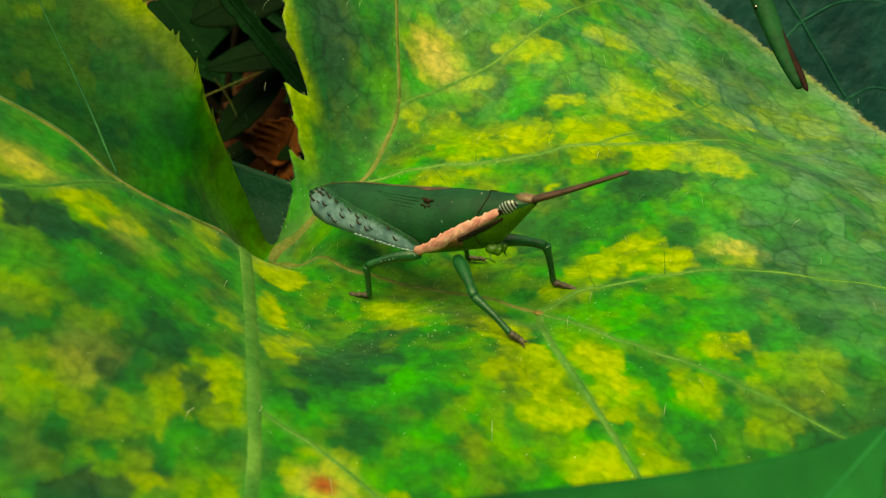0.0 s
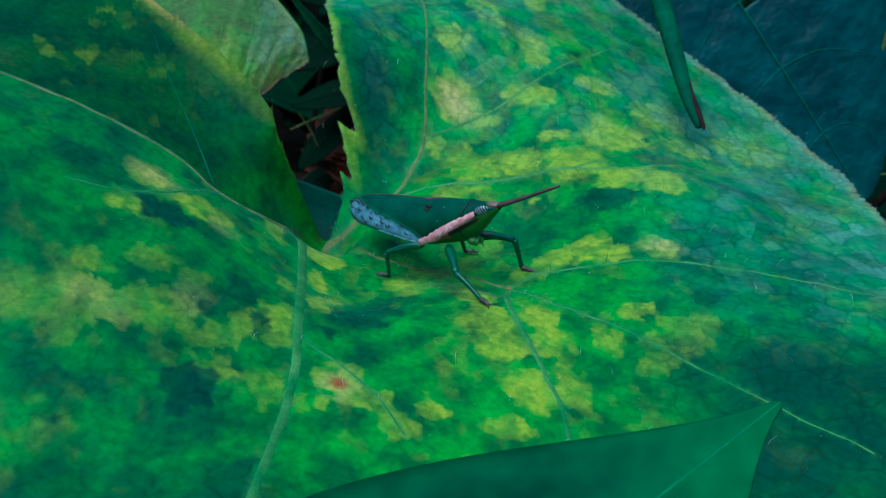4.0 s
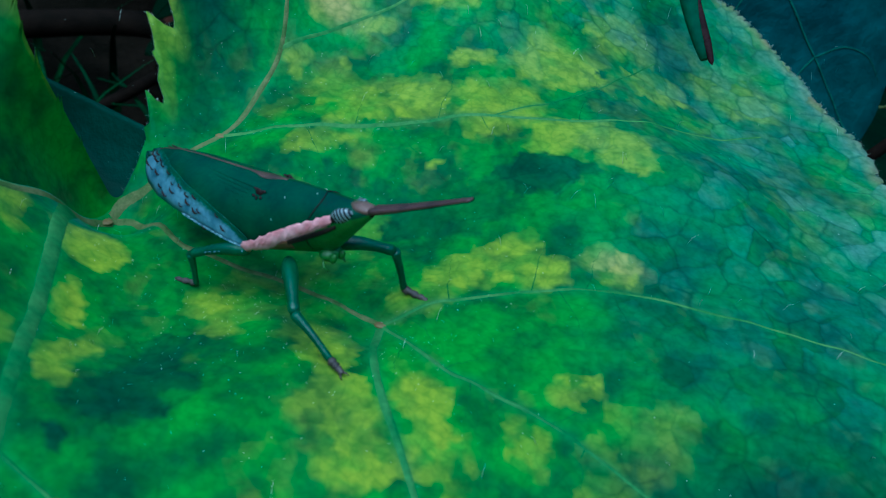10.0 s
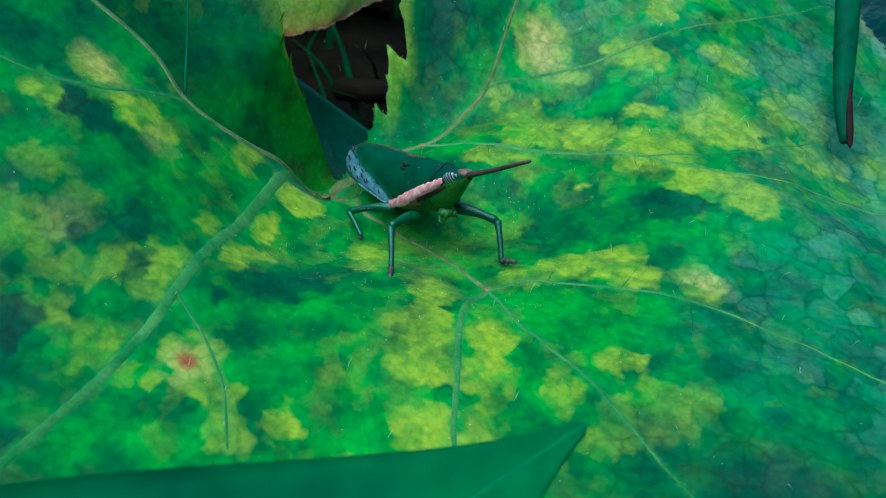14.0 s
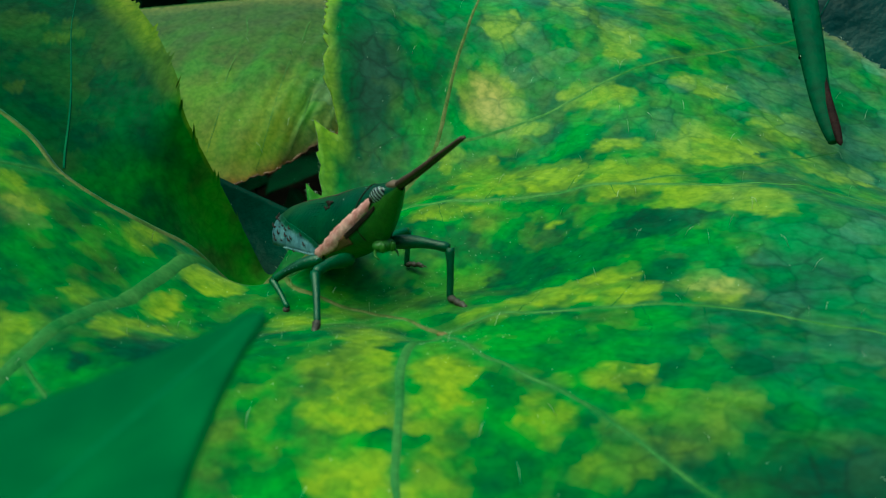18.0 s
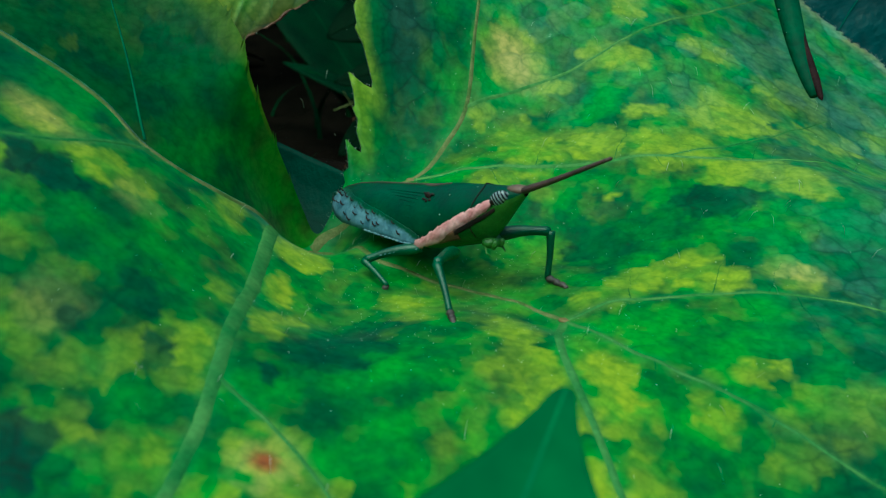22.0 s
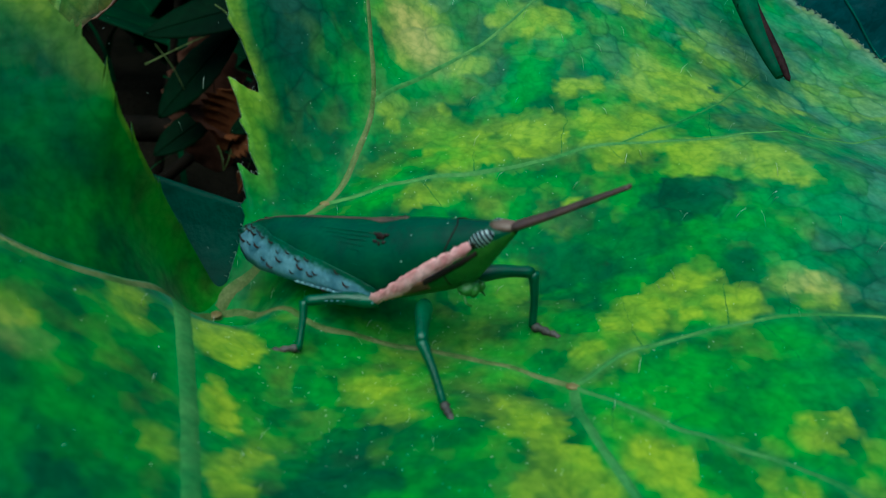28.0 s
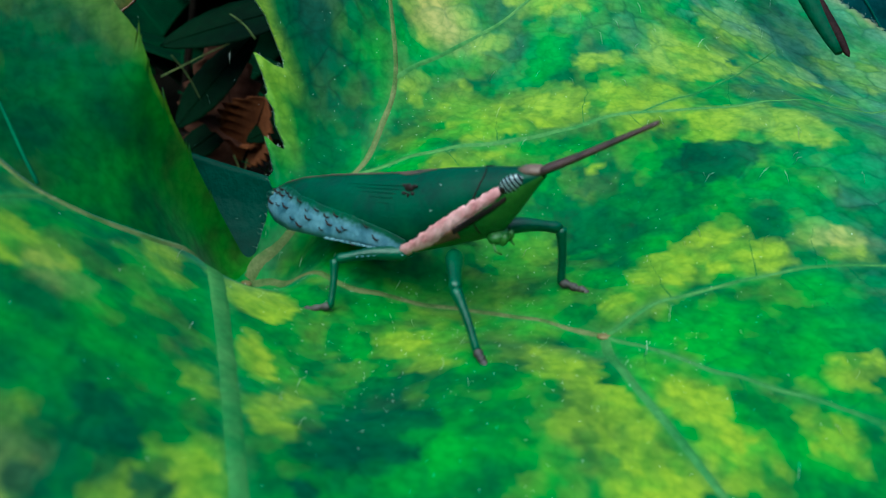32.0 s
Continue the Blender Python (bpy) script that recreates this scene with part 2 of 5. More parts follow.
PINK = surface("pink", (0.58, 0.20, 0.22), (0.86, 0.42, 0.44), 900, 0.6, fine=3.0, relief=0.6)
SPLIT = surface("dried_split", (0.010, 0.004, 0.005), (0.030, 0.010, 0.011), 300, 0.7, relief=0.4, spec=0.1)
DARK = surface("dark_brown", (0.012, 0.008, 0.008), (0.03, 0.016, 0.016), 500, 0.6, spec=0.15)
BACK_BROWN = surface("back_brown", (0.05, 0.03, 0.022), (0.12, 0.06, 0.045), 400, 0.5)
SIDE_BROWN = surface("side_brown", (0.10, 0.035, 0.02), (0.22, 0.09, 0.05), 700, 0.5)
SPECK = surface("speck", (0.7, 0.75, 0.7), (0.85, 0.88, 0.82), 900, 0.4)
NEAR_VEIN = surface("near_vein", (0.004, 0.12, 0.045), (0.008, 0.17, 0.055), 200, 0.5, spec=0.08)
SNOUT = surface("snout", (0.08, 0.055, 0.042), (0.18, 0.10, 0.08), 400, 0.5)
LEG = surface("leg_green", (0.001, 0.050, 0.022), (0.003, 0.085, 0.032), 400, 0.38)
TARSUS = surface("tarsus", (0.035, 0.026, 0.024), (0.085, 0.062, 0.056), 700, 0.6)
ANTENNA = surface("antenna", (0.03, 0.012, 0.012), (0.075, 0.03, 0.028), 900, 0.55)
WATER = material("water_drop")[0]
_w = WATER.node_tree.nodes["Principled BSDF"]
_w.inputs["Transmission Weight"].default_value, _w.inputs["Roughness"].default_value, _w.inputs["IOR"].default_value = 1.0, 0.02, 1.33
EYE, _t, _b = material("banded_eye")
_co = _t.nodes.new("ShaderNodeTexCoord")
_wave = node(_t, "TexWave", Scale=900.0, Distortion=1.2, Detail=1.0, Detail_Scale=300.0)
_wave.bands_direction = "X"
_t.links.new(_co.outputs["Object"], _wave.inputs["Vector"])
_t.links.new(mix(_t, ramp(_t, _wave.outputs[0], 0.45, 0.75), (0.012, 0.016, 0.024), (0.24, 0.28, 0.30)), _b.inputs["Base Color"])
_b.inputs["Roughness"].default_value = 0.15


# ---- building helpers ----
def link_bm(name, bm, mat, parent=None, smooth=True):
    me = bpy.data.meshes.new(name)
    bm.to_mesh(me)
    bm.free()
    if smooth:
        me.polygons.foreach_set("use_smooth", [True] * len(me.polygons))
    me.materials.append(mat)
    ob = new(name, me)
    ob.parent = parent
    return ob


def part(name, bm, mat, parent, label=""):
    return tagged(link_bm(name, bm, mat, parent), label)


def thing(name, label, category, m=None, group="", kind=""):
    ob = tagged(new(name), label, category, group, kind)
    ob.empty_display_size = 0.005
    if m is not None:
        ob.matrix_basis = m
    return ob


def spline(points, n):
    """A smooth curve of n points through control points of any dimension."""
    p = np.array(points, float)
    if len(p) == 2:
        return p[0] + (p[1] - p[0]) * np.linspace(0, 1, n)[:, None]
    q = np.vstack([2 * p[0] - p[1], p, 2 * p[-1] - p[-2]])
    out = []
    for u in np.linspace(0, len(p) - 1 - 1e-9, n):
        i, f = int(u), u - int(u)
        a, b, c, d = q[i : i + 4]
        out.append(0.5 * (2 * b + (c - a) * f + (2 * a - 5 * b + 4 * c - d) * f * f + (3 * b - a - 3 * c + d) * f**3))
    return np.array(out)


def tube(points, radii, sides=8, flat=1.0, bm=None):
    """A closed tube along points in millimetres; flat squeezes it in height."""
    bm = bm or bmesh.new()
    p = [Vector(q) for q in points]
    rings = []
    for i, c in enumerate(p):
        d = (p[min(i + 1, len(p) - 1)] - p[max(i - 1, 0)]).normalized()
        side = d.cross(Vector((0, 0, 1)))
        side = side.normalized() if side.length > 1e-3 else Vector((1, 0, 0))
        up = side.cross(d)
        r = radii[i] if hasattr(radii, "__len__") else radii
        rings.append([bm.verts.new((c + side * (r * math.cos(a)) + up * (r * flat * math.sin(a))) * MM)
                      for a in (2 * math.pi * k / sides for k in range(sides))])
    for a, b in zip(rings, rings[1:]):
        for k in range(sides):
            bm.faces.new((a[k], a[(k + 1) % sides], b[(k + 1) % sides], b[k]))
    bm.faces.new(rings[0][::-1])
    bm.faces.new(rings[-1])
    return bm


def sheet(rows, thick=0.0):
    """A grid of points (rows x columns x 3, millimetres) as a mesh, closed with a back when thick is given."""
    g = np.array(rows, float)
    n, k = g.shape[:2]
    bm = bmesh.new()
    v = [[bm.verts.new(g[i, j] * MM) for j in range(k)] for i in range(n)]
    for i in range(n - 1):
        for j in range(k - 1):
            bm.faces.new((v[i][j], v[i + 1][j], v[i + 1][j + 1], v[i][j + 1]))
    bmesh.ops.recalc_face_normals(bm, faces=bm.faces)
    if thick:
        bm.normal_update()
        bmesh.ops.solidify(bm, geom=bm.faces[:], thickness=thick * MM)
    return bm


def blade(length, half, curl=0.0, droop=0.0, fold=0.15, n=28, k=13, teeth=0.0, power=0.8, tip=1.0, start=0.012, blunt=0.0):
    """Rows of a leaf along -y from its tip at the origin: half-width, curl across, droop along, a fold at the midrib, a rounded tip."""
    rows = []
    for i in range(n):
        s = (i / (n - 1)) ** (1.8 if blunt else 1.0)
        w = half * math.sin(math.pi * min(1, s**power * 0.93 + start)) ** tip
        if blunt:
            w += blunt * math.sqrt(1 - (1 - min(1, s * length / (1.6 * blunt))) ** 2)
        jag = 1 + teeth * ((i * 7) % 3 - 1)
        rows.append([(w * u * jag, -length * s, fold * abs(u) * w + curl * (u * u) * w - droop * length * s * s)
                     for u in np.linspace(-1, 1, k)])
    return rows


# yellow patches of the blade: centre and half-sizes in millimetres, by region
PATCHES_FRONT_LEFT = [(-42.9, -10.6, 3.6, 2.2), (-36.8, 1.8, 1.6, 4.4), (-29.8, 3.7, 3.0, 3.6), (-28.2, -7.5, 1.4, 2.8), (-30.4, -14.8, 1.5, 2.4), (-29.1, -25.2, 2.9, 2.8), (-33.9, -31.6, 3.1, 2.0), (-25.4, -16.0, 1.8, 3.3), (-19.3, -31.8, 3.2, 3.4), (-14.6, -34.1, 3.2, 2.8), (-7.4, -33.4, 2.4, 1.7), (-10.6, -37.5, 2.6, 2.7), (-50.6, -18.5, 2.3, 1.8), (-51.2, -10.4, 2.8, 2.7)]
PATCHES_FRONT_LEFT_DIM = [(-44.5, -25.5, 3.6, 2.2), (-39.5, -24.5, 2.2, 1.8), (-51.5, -31, 4.6, 2.0), (-35.5, -33.5, 2.4, 1.6), (-41.9, -33.3, 3.5, 3.3), (-28.6, -37.9, 2.6, 4.1), (-22.0, -37.2, 2.1, 2.0), (-35.9, -38.0, 2.5, 2.6)]
PATCHES_FRONT = [(-15.9, -1.4, 2.8, 4.6), (-4.4, -6.6, 3.0, 4.6), (-1.3, -14.0, 3.8, 4.4), (0.5, -18.4, 3.0, 3.9), (-4.3, -15.1, 1.8, 1.9), (4.7, -26.0, 3.4, 4.6), (1.9, -32.4, 3.3, 2.3), (4.3, -10.7, 3.2, 2.8), (7.1, -16.4, 3.0, 4.4), (9.6, -22.7, 2.9, 4.6), (14.5, -13.3, 2.5, 3.0), (18.5, -6.8, 2.5, 2.2), (20.6, -17.1, 2.9, 2.5)]
PATCHES_RIGHT = [(9.7, 9.6, 6.3, 4.2), (3.7, 3.7, 3.1, 3.3), (22.3, 11.1, 2.7, 3.1), (14.2, 9.3, 3.5, 3.6), (24.0, -11.4, 6.5, 4.6)]
PATCHES_MIDDLE_BACK = [(-12.3, 36.3, 3.4, 4.5), (-8.5, 32.9, 5.8, 4.0), (-10.8, 26.2, 5.7, 1.5), (-0.9, 35.0, 3.6, 3.9), (5.1, 43.0, 2.5, 1.4), (9.7, 35.4, 5.8, 5.3), (16.1, 45.1, 7.2, 4.8), (24.8, 56.6, 6.0, 4.9), (17.4, 31.8, 6.3, 3.0), (25.0, 29.2, 3.1, 5.2), (30.1, 50.5, 5.9, 3.3), (7.2, 30.8, 3.1, 1.7), (2.8, 25.2, 1.2, 0.7), (-16.8, 38.4, 1.7, 1.6)]
PATCHES_BACK = [(-15.3, 58.5, 4.0, 3.3), (-11.4, 71.1, 3.1, 5.7), (-0.2, 64.4, 3.1, 6.7), (-1.5, 85.5, 2.7, 7.0), (-9.2, 67.0, 2.4, 3.3), (-14.1, 47.9, 5.1, 3.5), (0.1, 51.7, 5.6, 2.6), (-8.3, 45.6, 2.8, 1.4), (4.6, 42.7, 2.2, 1.6), (12.3, 59.1, 5.0, 2.8)]
PATCHES_LEFT = [(-50.3, -18.3, 1.9, 1.7), (-43.0, -10.2, 1.5, 2.7), (-40.9, -31.9, 4.8, 3.7), (-30.2, -28.4, 4.1, 2.3), (-28.3, -24.2, 1.7, 3.3), (-49.6, -35.4, 5.0, 3.3), (-56.1, -39.9, 3.6, 3.9), (-32.7, -37.0, 2.0, 2.9), (-26.9, -37.1, 2.7, 3.1), (-46.6, -49.4, 3.0, 3.9), (-28.6, -5.9, 1.8, 3.1), (-24.8, -13.5, 1.8, 4.6)]
PATCHES_OUTER = [(-8.8, 100.6, 3.6, 7.2), (42.6, 56.7, 7.5, 5.1), (-58.5, -41.6, 12, 4), (-66.3, -54.5, 6.5, 6), (-56.4, -70.6, 3.9, 2.5)]
# the turn of each region's patches in degrees, and how yellow they are
PATCHES = ((24, 1.0, PATCHES_FRONT_LEFT), (24, 0.6, PATCHES_FRONT_LEFT_DIM), (24, 1.0, PATCHES_FRONT), (24, 1.0, PATCHES_RIGHT), (24, 1.0, PATCHES_MIDDLE_BACK), (9, 1.0, PATCHES_BACK), (9, 0.9, PATCHES_LEFT), (0, 0.6, PATCHES_OUTER))
OCHRE = [(-67.2, -53.4, 7, 4.5, 0.20), (-62.5, -61, 6, 7, 0.12), (-60.7, -41.3, 2.4, 2.6, 0.22), (-47.7, -34.6, 4.8, 2.4, 0.22), (-38.5, -28.6, 2.6, 3, 0.2), (-40, -11.5, 2, 2, 0.2)]
DEEP = [(-67.7, -38.5, 6, 4), (-47.7, -48.2, 5, 4), (-34.6, -42.2, 4, 5.5), (-26.4, -55, 9, 6), (-76, -32, 12, 7), (-57, -14, 6, 5), (-36, -28.6, 1.3, 1.3), (-30.6, -26.7, 1.3, 1.1), (-34.2, -22.4, 2.6, 2.4),
        (-19, -14.7, 4, 7.5), (-22.5, -23.1, 1.1, 1.1), (-46, -16.5, 5, 3), (14, -19, 3, 2), (3, 18, 8, 4), (-6, 21, 5, 2.5), (14, 24, 6, 3)]
LEAF_TILT = (8.88, -10.54, 12.07)
SWELLS = [(-34, 17, 6, -18.3), (-30, 30, 7, -9.86), (-33, 40, 12, 9.56), (-20, 30, 9, -10.56), (-15, 45, 13, -8.94), (-10, 14, 12, -15.46), (0, 65, 20, 3.15), (20, 36, 16, -3.66), (40, 22, 20, -2.51), (-50, -3, 12, -1.99), (-40, -12, 10, -0.08), (-25, -4, 9, -8.77), (-22, -18, 12, -2.21), (12, 2, 12, -1.92), (-25, -40, 20, -1.87), (15, -30, 20, -4.6), (55, -15, 25, 4.34), (-78, -15, 22, 12.18), (45, 65, 25, -7.61), (-40, 5, 7, -5.07), (-14, 26, 8, 7.85), (-17, 58, 10, 4.11), (30, 30, 9, 4.78), (-29, 8, 6, -3.23), (-6, 10, 5, 3.0), (3, 5, 4, 1.2), (-1, -2, 3, -1.1), (-17, -2, 5, 1.0), (-9, 42, 10, -1.7)]


# ---- the large leaf ----
def leaf_height(x, y):
    """Height of the large leaf's main blade over the plan, in millimetres."""
    z = LEAF_TILT[0] + LEAF_TILT[1] * x / 50 + LEAF_TILT[2] * y / 50
    for a, b, s, amp in SWELLS:
        z = z + amp * np.exp(-((x - a) ** 2 + (y - b) ** 2) / (2 * s * s))
    return z


def blade_height(x, y):
    """The blade's surface with its small swellings."""
    return leaf_height(x, y) + 0.22 * waves(x, y, 2.2, 4.0) + 0.5 * waves(x, y, 7.0, 6.0) * np.clip((np.hypot(x + 10, y - 5) - 18) / 30, 0, 1)


def hashed(i, j, k):
    return np.modf(np.abs(np.sin(i * 127.1 + j * 311.7 + k * 74.7) * 43758.5453))[0]


def cell_centres(x, y, size, k):
    """The nearest jittered cell centre to each place, so that colour steps at the small veins."""
    i0, j0 = np.floor(x / size), np.floor(y / size)
    best = np.full(x.shape, 1e9)
    cx, cy = x.copy(), y.copy()
    for di in (-1, 0, 1):
        for dj in (-1, 0, 1):
            i, j = i0 + di, j0 + dj
            px, py = (i + 0.1 + 0.8 * hashed(i, j, k)) * size, (j + 0.1 + 0.8 * hashed(i, j, k + 5)) * size
            d = (px - x) ** 2 + (py - y) ** 2
            near = d < best
            best, cx, cy = np.where(near, d, best), np.where(near, px, cx), np.where(near, py, cy)
    return cx, cy


def waves(x, y, scale, seed):
    """Smooth irregular field in -1..1 from a few crossing waves."""
    v = 0
    for n in range(7):
        a, f = 2.4 * n + seed, (0.6 + 0.23 * n) / scale
        v = v + np.sin(x * math.cos(a) * f + y * math.sin(a) * f + 1.7 * n * seed) * np.cos(y * math.cos(a * 1.3) * f * 0.8 - x * f * 0.5 + n)
    return v / 3.2


def pigment(x, y):
    """Yellow, pale and brown shares of the blade's colour."""
    a, b = cell_centres(x + 0.5 * waves(x, y, 1.2, 7.0), y + 0.5 * waves(x, y, 1.3, 8.0), 1.5, 1)
    c, d = cell_centres(x, y, 0.7, 2)
    px, py = 0.6 * a + 0.25 * c + 0.15 * x, 0.6 * b + 0.25 * d + 0.15 * y
    patch = np.zeros_like(x)
    ragged = 0.22 * waves(px, py, 1.1, 2.5) + 0.15 * waves(px, py, 3.0, 5.5)
    for turn, strength, group in PATCHES:
        ca, sa = math.cos(radians(turn)), math.sin(radians(turn))
        for cx, cy, rx, ry in group:
            dx, dy = px - cx, py - cy
            q = np.sqrt(((dx * ca + dy * sa) / (0.88 * rx + 0.15)) ** 2 + ((dy * ca - dx * sa) / (0.82 * ry + 0.15)) ** 2) + ragged
            patch = np.maximum(patch, strength * np.clip(4.2 - 3.5 * q, 0, 1) * (0.8 + 0.2 * math.sin(3.1 * cx + 1.7 * cy)))
    tone = hashed(np.round(a * 50), np.round(b * 50), 3)
    yellow = patch * (0.50 + 0.48 * tone) + 0.14 * waves(px, py, 5.0, 3.0) + 0.20 * waves(px, py, 1.5, 1.0) + 0.24 * (tone - 0.5) + 0.02
    # brightness round the insect and at the back is lifted in the pigment
    yellow = np.clip(yellow + 0.16 * np.exp(-(((x + 12) / 22) ** 2 + ((y - 2) / 16) ** 2)) + 0.12 * np.clip((y - 18) / 15, 0, 1) * np.clip((x + 26) / 6, 0, 1), 0, 1)
    pale = (0.6 + 0.3 * tone) * np.exp(-(np.abs((px + 14 + 0.3 * (py - 46.5)) / 3.2) ** 3 + np.abs((py - 46.5 + 3 * ragged) / 2.9) ** 3))
    pale = np.maximum(pale, 0.42 * np.exp(-(((px + 19.0 + 1.5 * ragged) / 2.6) ** 2 + ((py + 33) / 2.9) ** 2) ** 2 - 2.0 * (ragged > 0.16)))
    pale = np.maximum(pale, (0.25 + 0.3 * tone) * np.exp(-(((px - 23) / 3) ** 2 + ((py - 11 + 4 * ragged) / 2) ** 2) ** 2))
    pale = np.maximum(pale, 0.5 * np.exp(-(((px + 50) / 3) ** 2 + ((py + 10) / 2.2) ** 2)))
    for cx, cy, rx, ry, k in OCHRE:
        pale = np.maximum(pale, k * (0.7 + 0.5 * tone) * np.clip(2.2 - 1.8 * (np.hypot((px - cx) / rx, (py - cy) / ry) + 1.2 * ragged), 0, 1))
    brown = 0.95 * np.exp(-(((x + 19) / 1.15) ** 2 + ((y + 32.8) / 1.0) ** 2) ** 2)
    brown = np.maximum(brown, 0.4 * np.exp(-(((x + 65) / 1.6) ** 2 + ((y + 61.8) / 1.3) ** 2) ** 2))
    return yellow, pale, brown


def deep(x, y):
    """Share of the darker, still healthy green areas."""
    v = np.zeros_like(x)
    wob = 0.22 * waves(x, y, 1.1, 2.5) + 0.25 * waves(x, y, 3.0, 5.5)
    for cx, cy, rx, ry in DEEP:
        v = np.maximum(v, np.clip(2.4 - 2.0 * (np.hypot((x - cx) / rx, (y - cy) / ry) + wob), 0, 1))
    return v


def paint(ob, values):
    """Stores the pigment shares on the mesh's points."""
    att = ob.data.color_attributes.new("pigment", "FLOAT_COLOR", "POINT")
    att.data.foreach_set("color", np.stack([np.broadcast_to(v, np.shape(values[0])) for v in values], -1).astype(np.float32).ravel())


def toothed(points, step, depth):
    """An outline with small uneven teeth outward (to the right of its way)."""
    rng = random.Random(5)
    out = []
    for p, q in zip(points, points[1:]):
        d = np.array(q) - p
        k = max(1, round(np.linalg.norm(d) / step))
        side = np.array((d[1], -d[0])) / (np.linalg.norm(d) + 1e-9)
        for i in range(k):
            for f, a in ((0.0, 0.0), (0.30, 0.25), (0.62, 1.0), (0.72, 0.15)):
                out.append(np.array(p) + d * (i + f) / k + side * depth * a * rng.uniform(0.15, 1.3))
    return out


V_LEFT = [(-33, 20, -3), (-35.0, 15.5, 0), (-36.6, 10, 4.5), (-38.4, 3.6, 9), (-43.8, -1.1, 14.4), (-51, -0.5, 22), (-66, -4, 30), (-88, -9, 36), (-125, -16, 44)]
V_LEFT = [(x, y, float(leaf_height(x, y))) for x, y, _ in V_LEFT]
LEFT_MARGIN = [(-34, 19.5, -2), (-36.7, 16.8, 8.4), (-38.6, 12.9, 19), (-40.6, 14.2, 24.4), (-50, 21, 31), (-62, 27, 37.5), (-80, 38, 47), (-118, 52, 62)]

large_leaf = thing("leaf", "large mottled green and yellow lobed leaf under the grasshopper", "leaf")


VEINS = {
    "left": ([(-33.8, 17.2)] + [p[:2] for p in V_LEFT[1:]], 0.38, 0.22),
    "left_branch": ([(-43.7, -1.3), (-46.9, -11), (-50.6, -15.6), (-57, -20)], 0.22, 0.12),
    "front_left": ([(-35.7, 11.6), (-33.2, 3.7), (-29.3, -11.3), (-25.7, -26.4), (-24.2, -35), (-23.7, -44), (-23.5, -66)], 0.42, 0.26),
    "front_left_branch": ([(-25.5, -26.4), (-19.8, -29.2), (-14.5, -33), (-9.8, -38.5)], 0.20, 0.10),
    "mid": ([(-33.8, 17.0), (-31.2, 17.6), (-28.2, 14.6), (-23, 8.6), (-19, 7.8), (-12, 6.6), (-7, 3.4), (-0.3, -0.2)], 0.36, 0.26),
    "right_low": ([(-0.2, -0.3), (5.8, -6.4), (9.8, -8), (17.5, -11.2), (23, -15.0), (46, -30)], 0.24, 0.14),
    "right": ([(-0.2, -0.2), (5.8, 3.1), (11.3, 5.4), (17, 6.7), (22, 7.4), (31, 7.0), (54, 4)], 0.24, 0.12),
    "front": ([(-0.3, -0.8), (-0.3, -6), (1.4, -12), (3.4, -16.2), (6.5, -23.2), (8.7, -28.4), (12, -46)], 0.26, 0.15),
    "back": ([(-33.6, 17.4), (-32.6, 19.4), (-29.8, 21.3), (-23.4, 26.9), (-20.5, 33), (-18.9, 38.4), (-19.5, 45.5), (-22.0, 63), (-30.6, 94)], 0.46, 0.14),
    "back_branch": ([(-18.8, 38.5), (-12, 44.3), (-2.4, 51.8), (11, 68), (22, 88)], 0.22, 0.10),
    "back_right": ([(-23.4, 26.8), (-9.5, 28.1), (-3.7, 29.8), (4, 31.9), (19.7, 35.2), (34, 41.5), (45, 48.5)], 0.34, 0.12),
    "back_right_branch": ([(8, 32.5), (20, 42), (30, 56)], 0.12, 0.08),
}


def rib_share(x, y):
    """How far each place of the blade belongs to a rib."""
    share = np.zeros_like(x)
    for pts, r0, r1 in VEINS.values():
        line = spline(pts, 110)
        box = (x > line[:, 0].min() - 4) & (x < line[:, 0].max() + 4) & (y > line[:, 1].min() - 4) & (y < line[:, 1].max() + 4)
        bx, by = x[box], y[box]
        best = np.zeros_like(bx)
        for i, (px, py) in enumerate(line):
            r = 2.3 * (r0 + (r1 - r0) * i / 109) + 0.12
            best = np.maximum(best, np.exp(-((bx - px) ** 2 + (by - py) ** 2) / (r * r)))
        share[box] = np.maximum(share[box], best)
    return share


MARGIN = []


